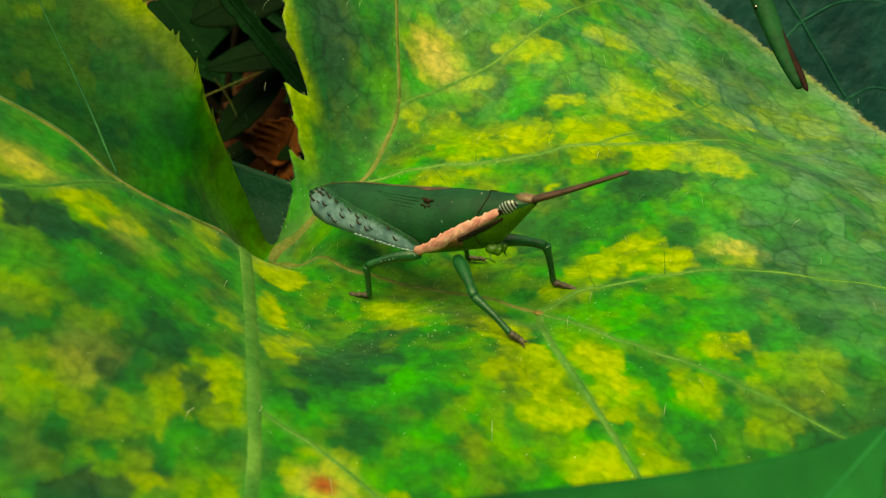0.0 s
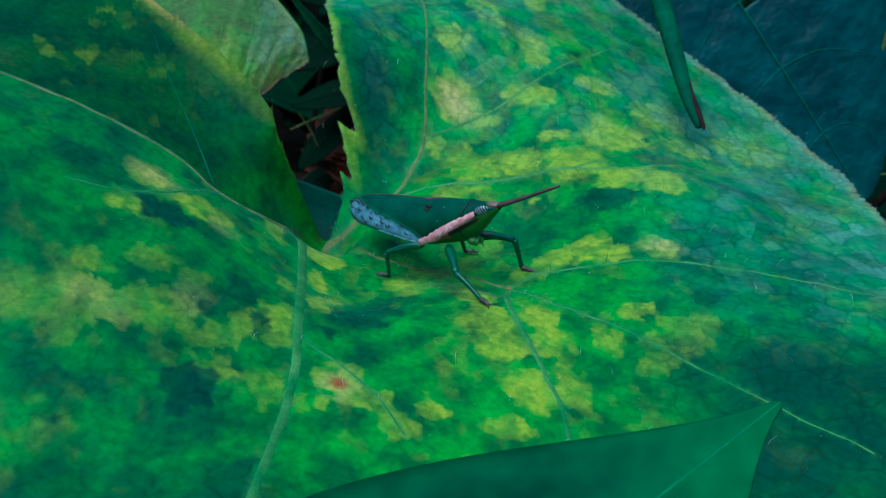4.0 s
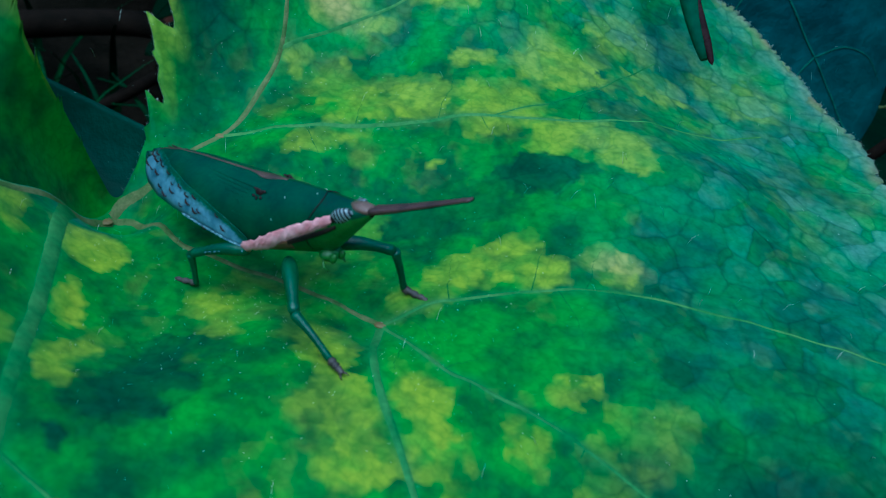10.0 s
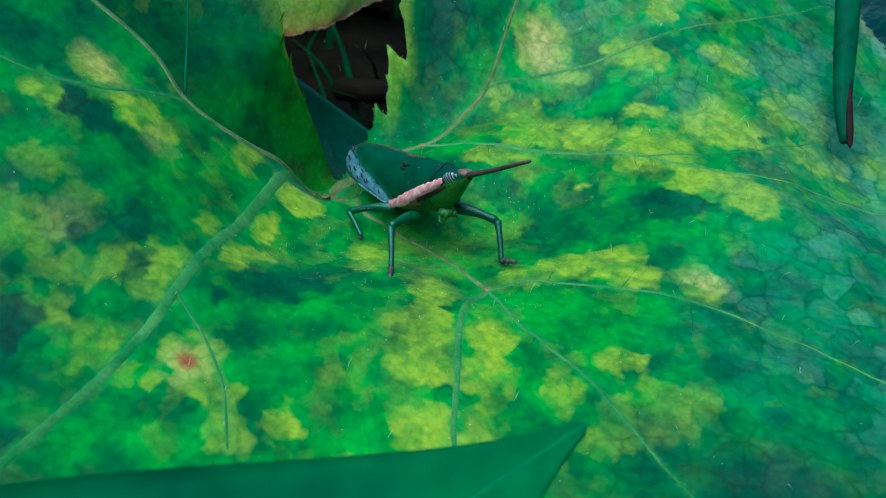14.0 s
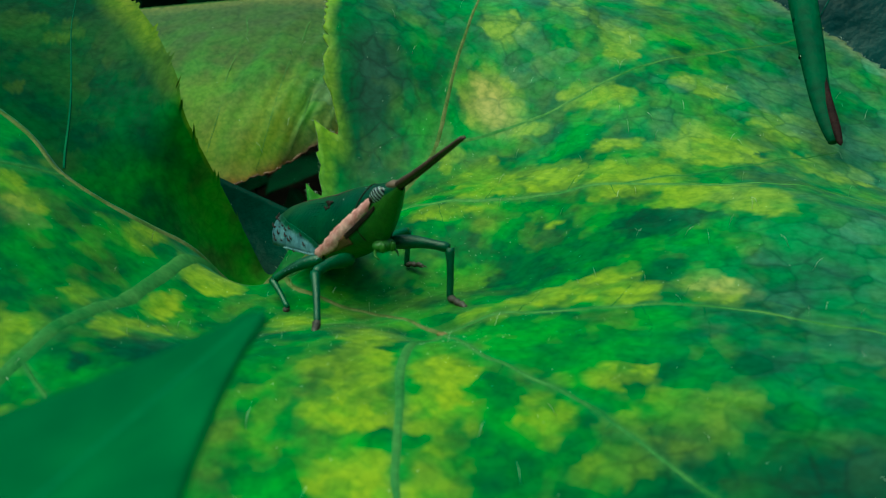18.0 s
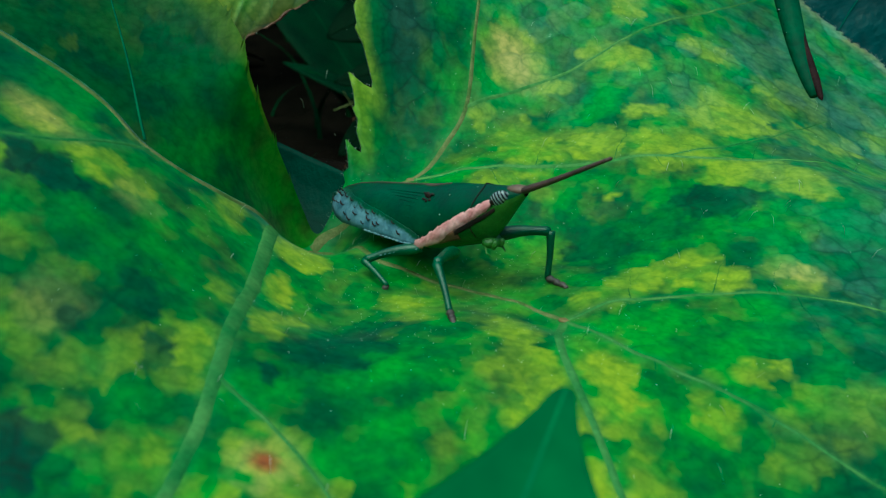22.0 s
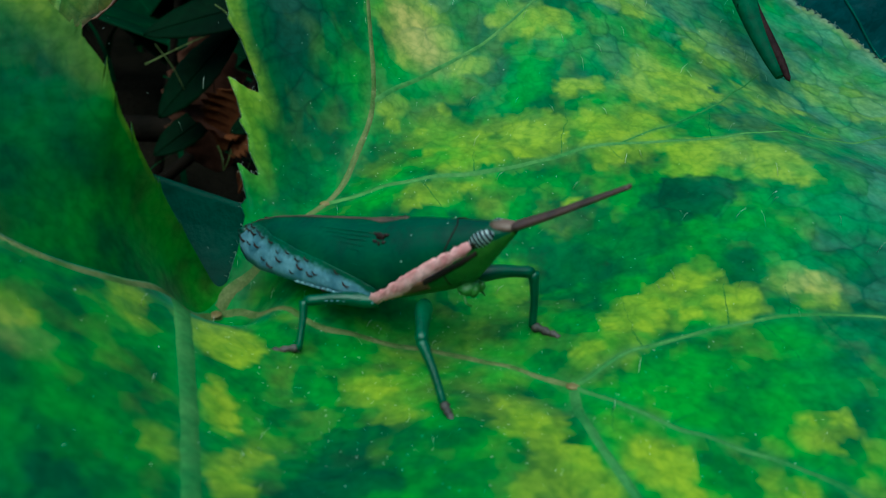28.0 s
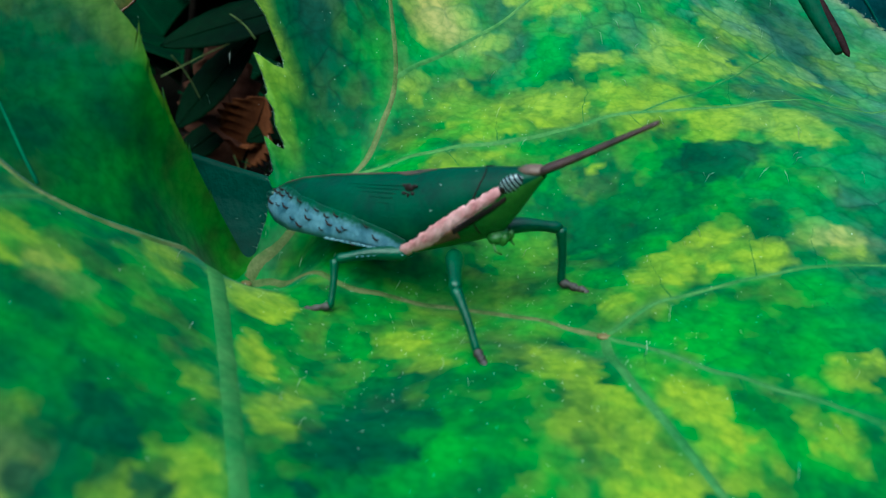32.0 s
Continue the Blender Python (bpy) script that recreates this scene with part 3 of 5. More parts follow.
def main_blade():
    from_sinus = spline([p[:2] for p in V_LEFT], 60)
    outer = spline([(-125, -16), (-124, -42), (-98, -60), (-66, -66), (-58, -84), (-30, -96), (10, -94), (42, -78), (62, -45), (67, -12), (65, 14),
                    (63, 35), (57.5, 60), (49, 74), (36, 84.5), (18, 99), (-2, 115), (-22, 122), (-40, 108), (-45.5, 84)], 260)
    sinus_far = spline([(-45.5, 84), (-41, 57), (-37.4, 45), (-34.6, 37.6)], 24)
    # two large hooked teeth and a few small ones next to the vein junction
    sinus_teeth = [(-34.2, 37.0), (-33.5, 36.1), (-33.6, 35.6), (-32.4, 35.3), (-31.4, 34.5), (-30.7, 33.9), (-30.6, 33.4), (-31.6, 32.9), (-33.4, 32.2), (-32.6, 31.6), (-32.1, 30.8), (-32.3, 30.4),
                   (-31.5, 30.1), (-31.35, 29.1), (-30.5, 28.3), (-30.4, 27.8), (-31.2, 27.5), (-32.3, 27.4), (-31.8, 26.6), (-31.4, 25.6), (-31.9, 24.9), (-31.5, 24.4), (-32.1, 22.2), (-33, 20)]
    sinus_side = np.array(list(sinus_far) + sinus_teeth)
    # the far margin is torn and dried back unevenly
    torn = np.clip((outer[:, 1] - 15) / 20, 0, 1) * np.clip((outer[:, 0] + 5) / 15, 0, 1)
    outer = outer - (torn * (0.7 * waves(outer[:, 0], outer[:, 1], 1.0, 2.0) + 0.5 * waves(outer[:, 0], outer[:, 1], 2.6, 6.0)))[:, None] * np.array((0.8, 0.6))
    ring = list(from_sinus[:-1]) + toothed(list(outer), 2.2, -0.9)[:-1] + toothed(list(sinus_far), 2.6, -1.1)[:-1] + [np.array(p) for p in sinus_teeth]
    ring = [Vector(p) for p in ring]
    MARGIN.extend((p.x, p.y) for p in ring[59:])
    rng = np.random.RandomState(3)
    pts = []
    for x0, x1, y0, y1, step in ((-126, 69, -97, 123, 1.1), (-52, 46, -46, 74, 0.52)):
        gx, gy = np.meshgrid(np.arange(x0, x1, step), np.arange(y0, y1, step))
        gx = gx + rng.uniform(-0.25, 0.25, gx.shape) * step
        gy = gy + rng.uniform(-0.25, 0.25, gy.shape) * step
        g = np.stack([gx.ravel(), gy.ravel()], 1)
        if step > 1:
            g = g[(g[:, 0] < -52) | (g[:, 0] > 46) | (g[:, 1] < -46) | (g[:, 1] > 74)]
        pts.append(g)
    pts = np.vstack(pts)
    # keep the places inside the ring and not too close to it
    inside = np.zeros(len(pts), bool)
    rx, ry = np.array([p.x for p in ring]), np.array([p.y for p in ring])
    near = np.full(len(pts), 1e9)
    for i in range(len(ring)):
        x1, y1, x2, y2 = rx[i - 1], ry[i - 1], rx[i], ry[i]
        cross = (y1 > pts[:, 1]) != (y2 > pts[:, 1])
        at = (x2 - x1) * (pts[:, 1] - y1) / ((y2 - y1) if abs(y2 - y1) > 1e-9 else 1e-9) + x1
        inside ^= cross & (pts[:, 0] < at)
        near = np.minimum(near, (pts[:, 0] - x2) ** 2 + (pts[:, 1] - y2) ** 2)
    pts = pts[inside & (near > 0.2)]
    from mathutils.geometry import delaunay_2d_cdt
    n = len(ring)
    verts, _, faces, *_ = delaunay_2d_cdt(ring + [Vector(p) for p in pts], [], [list(range(n))], 1, 1e-5)
    xy = np.array([tuple(v) for v in verts])
    x, y = xy[:, 0], xy[:, 1]
    z = blade_height(x, y)
    me = bpy.data.meshes.new("blade")
    me.from_pydata(np.stack([x, y, z], 1) * MM, [], faces)
    me.polygons.foreach_set("use_smooth", [True] * len(me.polygons))
    me.materials.append(LEAF)
    ob = new("blade", me)
    ob.parent = large_leaf
    yellow, pale, brown = pigment(x, y)
    d = np.full(len(x), 1e9)
    for p in sinus_side[6:42]:
        d = np.minimum(d, np.hypot(x - p[0], y - p[1]))
    yellow = np.maximum(yellow, 0.8 * np.clip(1.5 - d / 1.35 + 0.5 * waves(x, y, 1.5, 4.0), 0, 1) * np.clip((y - 25) / 7, 0.15, 1))
    d = np.full(len(x), 1e9)
    for p in outer[140:]:
        d = np.minimum(d, np.hypot(x - p[0], y - p[1]))
    pale = np.maximum(pale, 0.55 * np.clip(1.3 - d / 1.8, 0, 1))
    brown = np.maximum(brown, 0.55 * np.clip(1.1 - d / 1.3, 0, 1) * np.clip(1.6 * waves(x, y, 1.3, 3.0) + 0.1, 0, 1))
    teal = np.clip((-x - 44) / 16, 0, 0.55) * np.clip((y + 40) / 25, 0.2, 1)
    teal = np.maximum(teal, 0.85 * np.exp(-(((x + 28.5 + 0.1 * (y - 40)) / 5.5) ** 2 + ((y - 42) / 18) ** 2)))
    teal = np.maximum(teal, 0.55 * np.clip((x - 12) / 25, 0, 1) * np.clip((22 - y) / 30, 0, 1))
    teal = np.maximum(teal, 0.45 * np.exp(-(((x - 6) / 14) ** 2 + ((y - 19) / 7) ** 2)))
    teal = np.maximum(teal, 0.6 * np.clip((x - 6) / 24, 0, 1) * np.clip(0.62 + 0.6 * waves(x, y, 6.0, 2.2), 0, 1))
    # front corners: own dark green, with lens falloff added as pigment
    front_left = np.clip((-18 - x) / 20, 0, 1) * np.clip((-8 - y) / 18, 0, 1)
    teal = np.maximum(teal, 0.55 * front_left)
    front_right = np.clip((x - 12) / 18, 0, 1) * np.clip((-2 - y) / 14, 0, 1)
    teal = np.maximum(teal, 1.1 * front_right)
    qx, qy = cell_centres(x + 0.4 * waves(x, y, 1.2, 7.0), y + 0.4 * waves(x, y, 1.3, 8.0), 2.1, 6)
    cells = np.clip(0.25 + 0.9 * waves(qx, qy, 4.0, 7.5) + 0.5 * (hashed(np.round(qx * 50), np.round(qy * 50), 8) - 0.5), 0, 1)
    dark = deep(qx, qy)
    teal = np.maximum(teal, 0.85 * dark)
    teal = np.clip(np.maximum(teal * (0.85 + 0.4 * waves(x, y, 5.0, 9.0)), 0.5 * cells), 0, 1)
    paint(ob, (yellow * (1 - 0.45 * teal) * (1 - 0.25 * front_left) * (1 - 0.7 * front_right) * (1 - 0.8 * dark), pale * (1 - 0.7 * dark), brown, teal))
    # sky haze painted in towards the back and far right, with dry margin grey
    haze_grey = np.clip((x - 14) / 42, 0, 1) * np.clip((y + 16) / 26, 0, 1) * np.clip(0.75 + 0.45 * waves(x, y, 7.0, 3.3) + 0.25 * waves(x, y, 2.0, 1.1), 0, 1.3)
    haze_grey = np.maximum(haze_grey, 0.7 * np.clip(1.2 - d / 9.0, 0, 1))
    haze_grey = np.maximum(haze_grey, 0.48 * np.clip((y - 32) / 26, 0, 1) * np.clip(0.7 + 0.6 * waves(x, y, 5.0, 1.7), 0, 1.2))
    layer = ob.data.attributes.new("haze_grey", "FLOAT", "POINT")
    layer.data.foreach_set("value", np.clip(0.85 * haze_grey, 0, 0.8).astype(np.float32))
    layer = ob.data.attributes.new("rib", "FLOAT", "POINT")
    layer.data.foreach_set("value", (0.6 * rib_share(x, y)).astype(np.float32))
    m = ob.modifiers.new("thickness", "SOLIDIFY")
    m.thickness, m.offset = 0.35 * MM, -1
    return tagged(ob, "mottled blade with toothed margin")


def side_lobe():
    """The lobe that rises steeply from the vein at the notch."""
    n, k = 240, 46
    a, b = spline(V_LEFT, n), spline(LEFT_MARGIN, n)
    a[:, 2] = blade_height(a[:, 0], a[:, 1]) - 0.12
    rng = random.Random(8)
    rows = []
    for i in range(n):
        row = []
        tooth = 1 + (0.07 + 0.06 * rng.random()) * max(0, 1 - abs((i % 17) - 8 - (2 if i % 2 else 0)) / 2.2) * (i > 20) * min(1, 60 / max(i, 1))
        for j in range(k):
            u = j / (k - 1)
            p = a[i] + (b[i] - a[i]) * u * (tooth if j > k - 4 else 1)
            out = np.array((-0.55, 0.2, -0.35)) * math.sin(math.pi * u) * min(3.0, 0.18 * np.linalg.norm(b[i] - a[i]))
            row.append(p + out )
        rows.append(row)
    ob = part("side_lobe", sheet(rows), LOBE_LEAF, large_leaf, "upturned lobe with a yellow toothed margin")
    g = np.array(rows).reshape(-1, 3)
    u = np.tile(np.linspace(0, 1, k), n)
    s = np.repeat(np.linspace(0, 1, n), k)
    gx, gz = g[:, 0] + 0.4 * g[:, 1], g[:, 2] + 0.5 * g[:, 1]
    q1, q2 = cell_centres(gx, gz, 1.6, 3)
    tone = hashed(np.round(q1 * 50), np.round(q2 * 50), 4)
    flecks = np.clip(1.5 * waves(q1, q2, 1.6, 2.0) + 0.9 * waves(q1, q2, 4.4, 4.0) - 0.75, 0, 1)
    yellow = 0.10 * waves(q1, q2, 4.0, 2.0) + 0.05 * tone + 0.40 * flecks * np.clip((s - 0.55) / 0.1, 0.0, 1) + 0.22 * np.clip((0.36 - s) / 0.15, 0, 1)
    yellow = np.maximum(yellow, np.clip(1.3 - (1 - u) / (0.06 + 0.09 * np.clip((s - 0.33) / 0.1, 0, 1) * np.clip((0.75 - s) / 0.1, 0, 1)), 0, 1) * 0.9 * (0.65 + 0.45 * waves(q1, q2, 4.0, 5.0)) * np.clip((s - 0.12) / 0.1, 0.3, 1))
    pale = np.clip((s - 0.6) / 0.2, 0, 1) * np.clip(1.4 - (1 - u) / 0.045, 0, 1) * 0.9
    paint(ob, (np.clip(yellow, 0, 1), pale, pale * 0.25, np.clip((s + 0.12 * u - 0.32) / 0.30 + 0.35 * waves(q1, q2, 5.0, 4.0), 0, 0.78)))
    for key in ((0.52, 0.70, 0.03, 0.80),):
        line = np.array([rows[int((key[0] + (key[1] - key[0]) * f) * (n - 1))][int((key[2] + (key[3] - key[2]) * f) * (k - 1))] for f in np.linspace(0, 1, 9)])
        part("vein", tube(spline(line + np.array((0.02, -0.03, 0.01)), 30), np.linspace(0.17, 0.05, 30), 6, 0.25), LOBE_VEIN, large_leaf)
    return ob


def basal_lobe():
    """The part of the leaf that passes low behind the notch."""
    rows = []
    for i in range(20):
        v = i / 19
        lo, hi = np.array((-33, 20, -4.0)) * (1 - v) + np.array((-60, 12, 4.0)) * v, np.array((-29.5, 25.5, 4.2)) * (1 - v) + np.array((-62, 33, 12.5)) * v
        row = []
        for u in np.linspace(0, 1, 18):
            sag = math.sin(math.pi * u)
            row.append(lo + (hi - lo) * u + np.array((0, 2.5, -1.2)) * sag * (0.3 + v))
        rows.append(row)
    ob = part("basal_lobe", sheet(rows, 0.3), BASE_LEAF_SHADED, large_leaf, "teal lower lobe behind the notch, shade in its colour")
    return ob


def rib_strip(xy, half, rise):
    """A low rounded rib that follows the blade; rise is its height against its half width."""
    d = np.gradient(xy, axis=0)
    d = d / np.linalg.norm(d, axis=1)[:, None]
    side = np.column_stack([-d[:, 1], d[:, 0]])
    rows = []
    for i in range(len(xy)):
        u = np.linspace(-1, 1, 9)
        p = xy[i] + side[i] * (half[i] * u)[:, None]
        z = blade_height(p[:, 0], p[:, 1]) + (0.04 + rise * half[i]) * (1 - u * u) - 0.07 * u**4
        rows.append(np.column_stack([p, z]))
    return sheet(rows)


def add_veins():
    for key, (pts, r0, r1) in VEINS.items():
        n = 110
        xy = spline(pts, n)
        rad = np.linspace(r0, r1, n) * (1 + 0.12 * waves(xy[:, 0], xy[:, 1], 0.6, 2.0))
        brown = key in ("left", "back", "mid")
        if key == "left":
            d = np.gradient(xy, axis=0)
            d = d / np.linalg.norm(d, axis=1)[:, None]
            xy = xy + 0.5 * np.column_stack([-d[:, 1], d[:, 0]])
        wide = rad * (1.25 if brown else 2.0 if key in ("front_left", "front") else 1.25)
        part("vein", rib_strip(xy, wide, 0.30 if key in ("left", "back") else 0.16), VEIN_BROWN if brown else VEIN_PALE if key in ("back_right", "right", "back_branch") else VEIN, large_leaf)
    for x, y, r in ((-0.3, -0.2, 0.5), (-23.4, 26.9, 0.55), (-34.0, 16.6, 0.7)):
        bm = bmesh.new()
        bmesh.ops.create_icosphere(bm, subdivisions=2, radius=r * MM, matrix=mm(x, y, float(blade_height(np.array(x), np.array(y)))) @ Matrix.Diagonal((1.3, 1, 0.35, 1)))
        part("vein_node", bm, NODE_BROWN, large_leaf, "reddish brown vein junction")
    # dark veinlets that leave the ribs to both sides
    rng = random.Random(23)
    for key, count, reach in (("back_right", 6, 8.0), ("right", 7, 8.0), ("right_low", 5, 6.0)):
        xy = spline(VEINS[key][0], 100)
        for i in range(count):
            k = int(4 + 72 * (i + rng.uniform(0.1, 0.7)) / count) + (22 if key == "back" else 0)
            a, d = xy[k], xy[min(99, k + 1)] - xy[k - 1]
            d = d / np.hypot(*d)
            across = np.array((-d[1], d[0])) * (1 if i % 2 else -1)
            long = reach * rng.uniform(0.55, 1.2)
            bend = rng.uniform(-0.25, 0.5)
            pts = [a + across * long * q + d * long * (0.35 * q + bend * q * q) + np.array((rng.uniform(-0.25, 0.25), rng.uniform(-0.25, 0.25))) * (q > 0) for q in (0, 0.3, 0.6, 1.0)]
            line = spline(pts, 26)
            line = line + 0.34 * np.column_stack([waves(line[:, 0], line[:, 1], 0.5, 3.0 + i), waves(line[:, 0], line[:, 1], 0.5, 9.0 + i)]) * np.linspace(0, 1, 26)[:, None]
            p3 = np.column_stack([line, blade_height(line[:, 0], line[:, 1])])
            bm = tube(p3, np.linspace(0.06, 0.012, 26), 5, 0.10)
            part("veinlet", bm, VEINLET, large_leaf)
    p = spline([(-33, 21.5, -7.5), (-34, 25, -14), (-30, 40, -40), (-24, 60, -92)], 24)
    part("petiole", tube(p, np.linspace(1.2, 2.2, 24), 10), BASE_LEAF_SHADED, large_leaf)


def add_hairs():
    """Fine pale hairs on the blade and its margin."""
    rng = random.Random(11)
    bm = bmesh.new()
    for _ in range(150):
        x, y = rng.uniform(-45, 60), rng.uniform(-35, 75)
        z = float(leaf_height(x, y))
        lean = rng.uniform(0, 6.3)
        l = rng.uniform(0.5, 1.5)
        tube([(x, y, z), (x + 0.3 * l * math.cos(lean), y + 0.3 * l * math.sin(lean), z + 0.7 * l), (x + 0.7 * l * math.cos(lean), y + 0.7 * l * math.sin(lean), z + l)],
             (0.024, 0.018, 0.008), 3, 1.0, bm)
    for p, q in zip(MARGIN, MARGIN[1:]):
        if p[1] < -20 or p[0] < -60:
            continue
        d = (Vector(q) - Vector(p)).normalized()
        out = Vector((d.y, -d.x))
        for _ in range(max(1, int((Vector(q) - Vector(p)).length * (4.0 if -40 < p[0] < -15 and p[1] > 5 else 1.6)))):
            c = Vector(p).lerp(Vector(q), rng.random())
            z = float(blade_height(np.array(c.x), np.array(c.y)))
            l = rng.uniform(0.2, 0.65)
            e = c + out * l * 0.7 + d * rng.uniform(-0.3, 0.3)
            tube([(c.x, c.y, z), (0.5 * (c.x + e.x), 0.5 * (c.y + e.y), z + 0.35 * l), (e.x, e.y, z + 0.5 * l)], (0.013, 0.010, 0.005), 3, 1.0, bm)
    tagged(part("hairs", bm, HAIR, large_leaf, "fine pale hairs"), kind="stuff")


def add_dust():
    """Tiny pale grains scattered on the blade."""
    rng = random.Random(12)
    bm = bmesh.new()
    for _ in range(1300):
        x, y = (rng.gauss(-12, 15), rng.gauss(0, 11)) if rng.random() < 0.6 else (rng.gauss(-16, 10), rng.gauss(29, 7)) if rng.random() < 0.65 else (rng.uniform(-50, 55), rng.uniform(-40, 75))
        z = float(blade_height(np.array(x), np.array(y)))
        r = rng.uniform(0.016, 0.046)
        bmesh.ops.create_icosphere(bm, subdivisions=1, radius=r * MM, matrix=mm(x, y, z + 0.3 * r))
    tagged(part("dust", bm, SPECK, large_leaf, "tiny pale grains of dust"), kind="stuff")


main_blade()
side_lobe()
basal_lobe()
add_veins()
add_hairs()
add_dust()


# ---- the grasshopper (local: x ahead, y to its left, millimetres) ----
GX = (-16.2, -15.5, -14.1, -11.6, -8, -4, 0, 2.5, 5, 8, 10, 11.5, 12.8, 14)
G_TOP = (6.4, 7.0, 7.9, 8.8, 9.6, 10.25, 10.95, 11.5, 12.05, 12.5, 12.75, 12.95, 13.1, 13.15)
G_RIDGE_Y = (0.5, 1.3, 2.1, 3.0, 3.8, 4.1, 4.05, 3.9, 3.35, 2.45, 1.9, 1.5, 1.0, 0.4)
G_RIDGE_Z = (5.7, 5.2, 4.7, 4.6, 5.0, 5.15, 5.15, 5.3, 6.8, 9.0, 10.4, 11.4, 12.1, 12.8)
G_BOT = (5.2, 4.6, 4.2, 4.1, 4.3, 4.2, 4.0, 4.15, 4.85, 5.9, 7.1, 9.0, 10.8, 12.4)


def at(table, x):
    return float(np.interp(x, GX, table))


def back_point(x, u, out=0.0, side=-1):
    """A place on the back: u 0 at the top line, 1 at the side ridge."""
    top, ry, rz = at(G_TOP, x), at(G_RIDGE_Y, x), at(G_RIDGE_Z, x)
    c = math.sqrt(max(0.0, 1 - min(u, 1.0) ** 2))
    y, z = ry * u, rz + (top - rz) * (0.12 * (1 - u) + 0.88 * c)
    a = math.atan2(u * (top - rz), (c + 0.05) * ry)
    return (x, side * (y + out * math.sin(a)), z + out * math.cos(a))


def under_point(x, v, out=0.0, side=-1):
    """A place under the ridge: v 0 at the ridge, 1 at the belly line."""
    ry, rz, bot = at(G_RIDGE_Y, x), at(G_RIDGE_Z, x), at(G_BOT, x)
    tuck = float(np.interp(x, (2, 7), (0.84, 1.0)))
    y = ry * (tuck + (1 - tuck) * max(0, 1 - v * 4)) * math.cos(0.5 * math.pi * v) ** 0.62
    return (x, side * (y + out * (1 - v)), rz - (rz - bot) * v - out * v)


def over(func, x0, x1, u0, u1, out, side, n=30, k=12, thick=0.1):
    """A thin plate on the body between two stations and two lines over it."""
    rows = []
    for x in np.linspace(x0, x1, n):
        lo, hi = (u(x) if callable(u) else u for u in (u0, u1))
        rows.append([func(x, lo + (hi - lo) * j / (k - 1), out, side) for j in range(k)])
    return sheet(rows, thick)


def ellipsoid(bm, centre, radii, turn=(0, 0, 0), sub=3):
    bmesh.ops.create_icosphere(bm, subdivisions=sub, radius=MM, matrix=mm(*centre, *turn) @ Matrix.Diagonal((*radii, 1)))
    return bm


def leg(name, hip, knee, ankle, foot, thick, parent, label, beads=False):
    """A thigh and a shin with its foot, each with its origin at its joint. Returns both with their lengths and rest ways."""
    h, k, a = Vector(hip), Vector(knee), Vector(ankle)
    rk, ra, rf = k - h, a - k, Vector(foot) - k
    f = spline([(0, 0, 0), tuple(0.5 * rk + Vector((0, 0, 0.3))), tuple(rk)], 14)
    thigh = part(name, tube(f, [thick * q for q in (0.85, 1.1, 1.22, 1.25, 1.2, 1.14, 1.06, 0.98, 0.92, 0.86, 0.82, 0.84, 0.9, 0.6)], 12), LEG, parent, label)
    thigh.matrix_basis = mm(*hip)
    if beads:
        bm = bmesh.new()
        for i in range(9):
            p = Vector(f[0]).lerp(Vector(f[-1]), 0.04 + 0.075 * i) + Vector((0, -thick * 1.05, 0.22 * thick + 0.2 * math.sin(math.pi * (0.04 + 0.075 * i))))
            ellipsoid(bm, p, (0.17, 0.10, 0.10 - 0.006 * i), sub=1)
        part("beads", bm, SCALE_EDGE, thigh, "row of pale beads along the thigh")
    t = spline([(0, 0, 0), tuple(0.5 * ra + Vector((0.12, 0, 0.1))), tuple(ra)], 12)
    shin = part("shin", tube(t, [thick * q for q in (0.82, 0.8, 0.72, 0.66, 0.62, 0.6, 0.58, 0.56, 0.56, 0.56, 0.6, 0.5)], 10), LEG, parent)
    shin.matrix_basis = mm(*knee)
    d = rf - ra
    bm = bmesh.new()
    # three pads and a pair of claws
    pts = [ra + Vector((0, 0, 0.12)), ra + d * 0.3 + Vector((0, 0, 0.22)), ra + d * 0.6 + Vector((0, 0, 0.16)), ra + d * 0.85 + Vector((0, 0, 0.26)), rf]
    tube(spline(pts, 16), [1.1 * thick * q for q in (0.5, 0.6, 0.66, 0.5, 0.4, 0.52, 0.6, 0.5, 0.36, 0.46, 0.52, 0.42, 0.34, 0.42, 0.5, 0.2)], 8, 1.0, bm)
    way = d.normalized()
    across = way.cross(Vector((0, 0, 1))).normalized()
    for q in (-1, 1):
        tube([rf - way * 0.15, rf + way * 0.25 + across * q * 0.3 + Vector((0, 0, 0.1)), rf + way * 0.5 + across * q * 0.38 - Vector((0, 0, 0.16))], (0.1, 0.075, 0.02), 5, 1, bm)
    part("tarsus", bm, TARSUS, shin, "brown hooked foot")
    bm = bmesh.new()
    rng = random.Random(4)
    for i in range(14):
        p = ra * (0.35 + 0.045 * i)
        tube([p, p + Vector((rng.uniform(-0.2, -0.55), rng.choice((-0.3, 0.3)), -0.2))], (0.055, 0.012), 4, 1, bm)
    part("spines", bm, TARSUS, shin)
    return thigh, shin, h, rk, ra


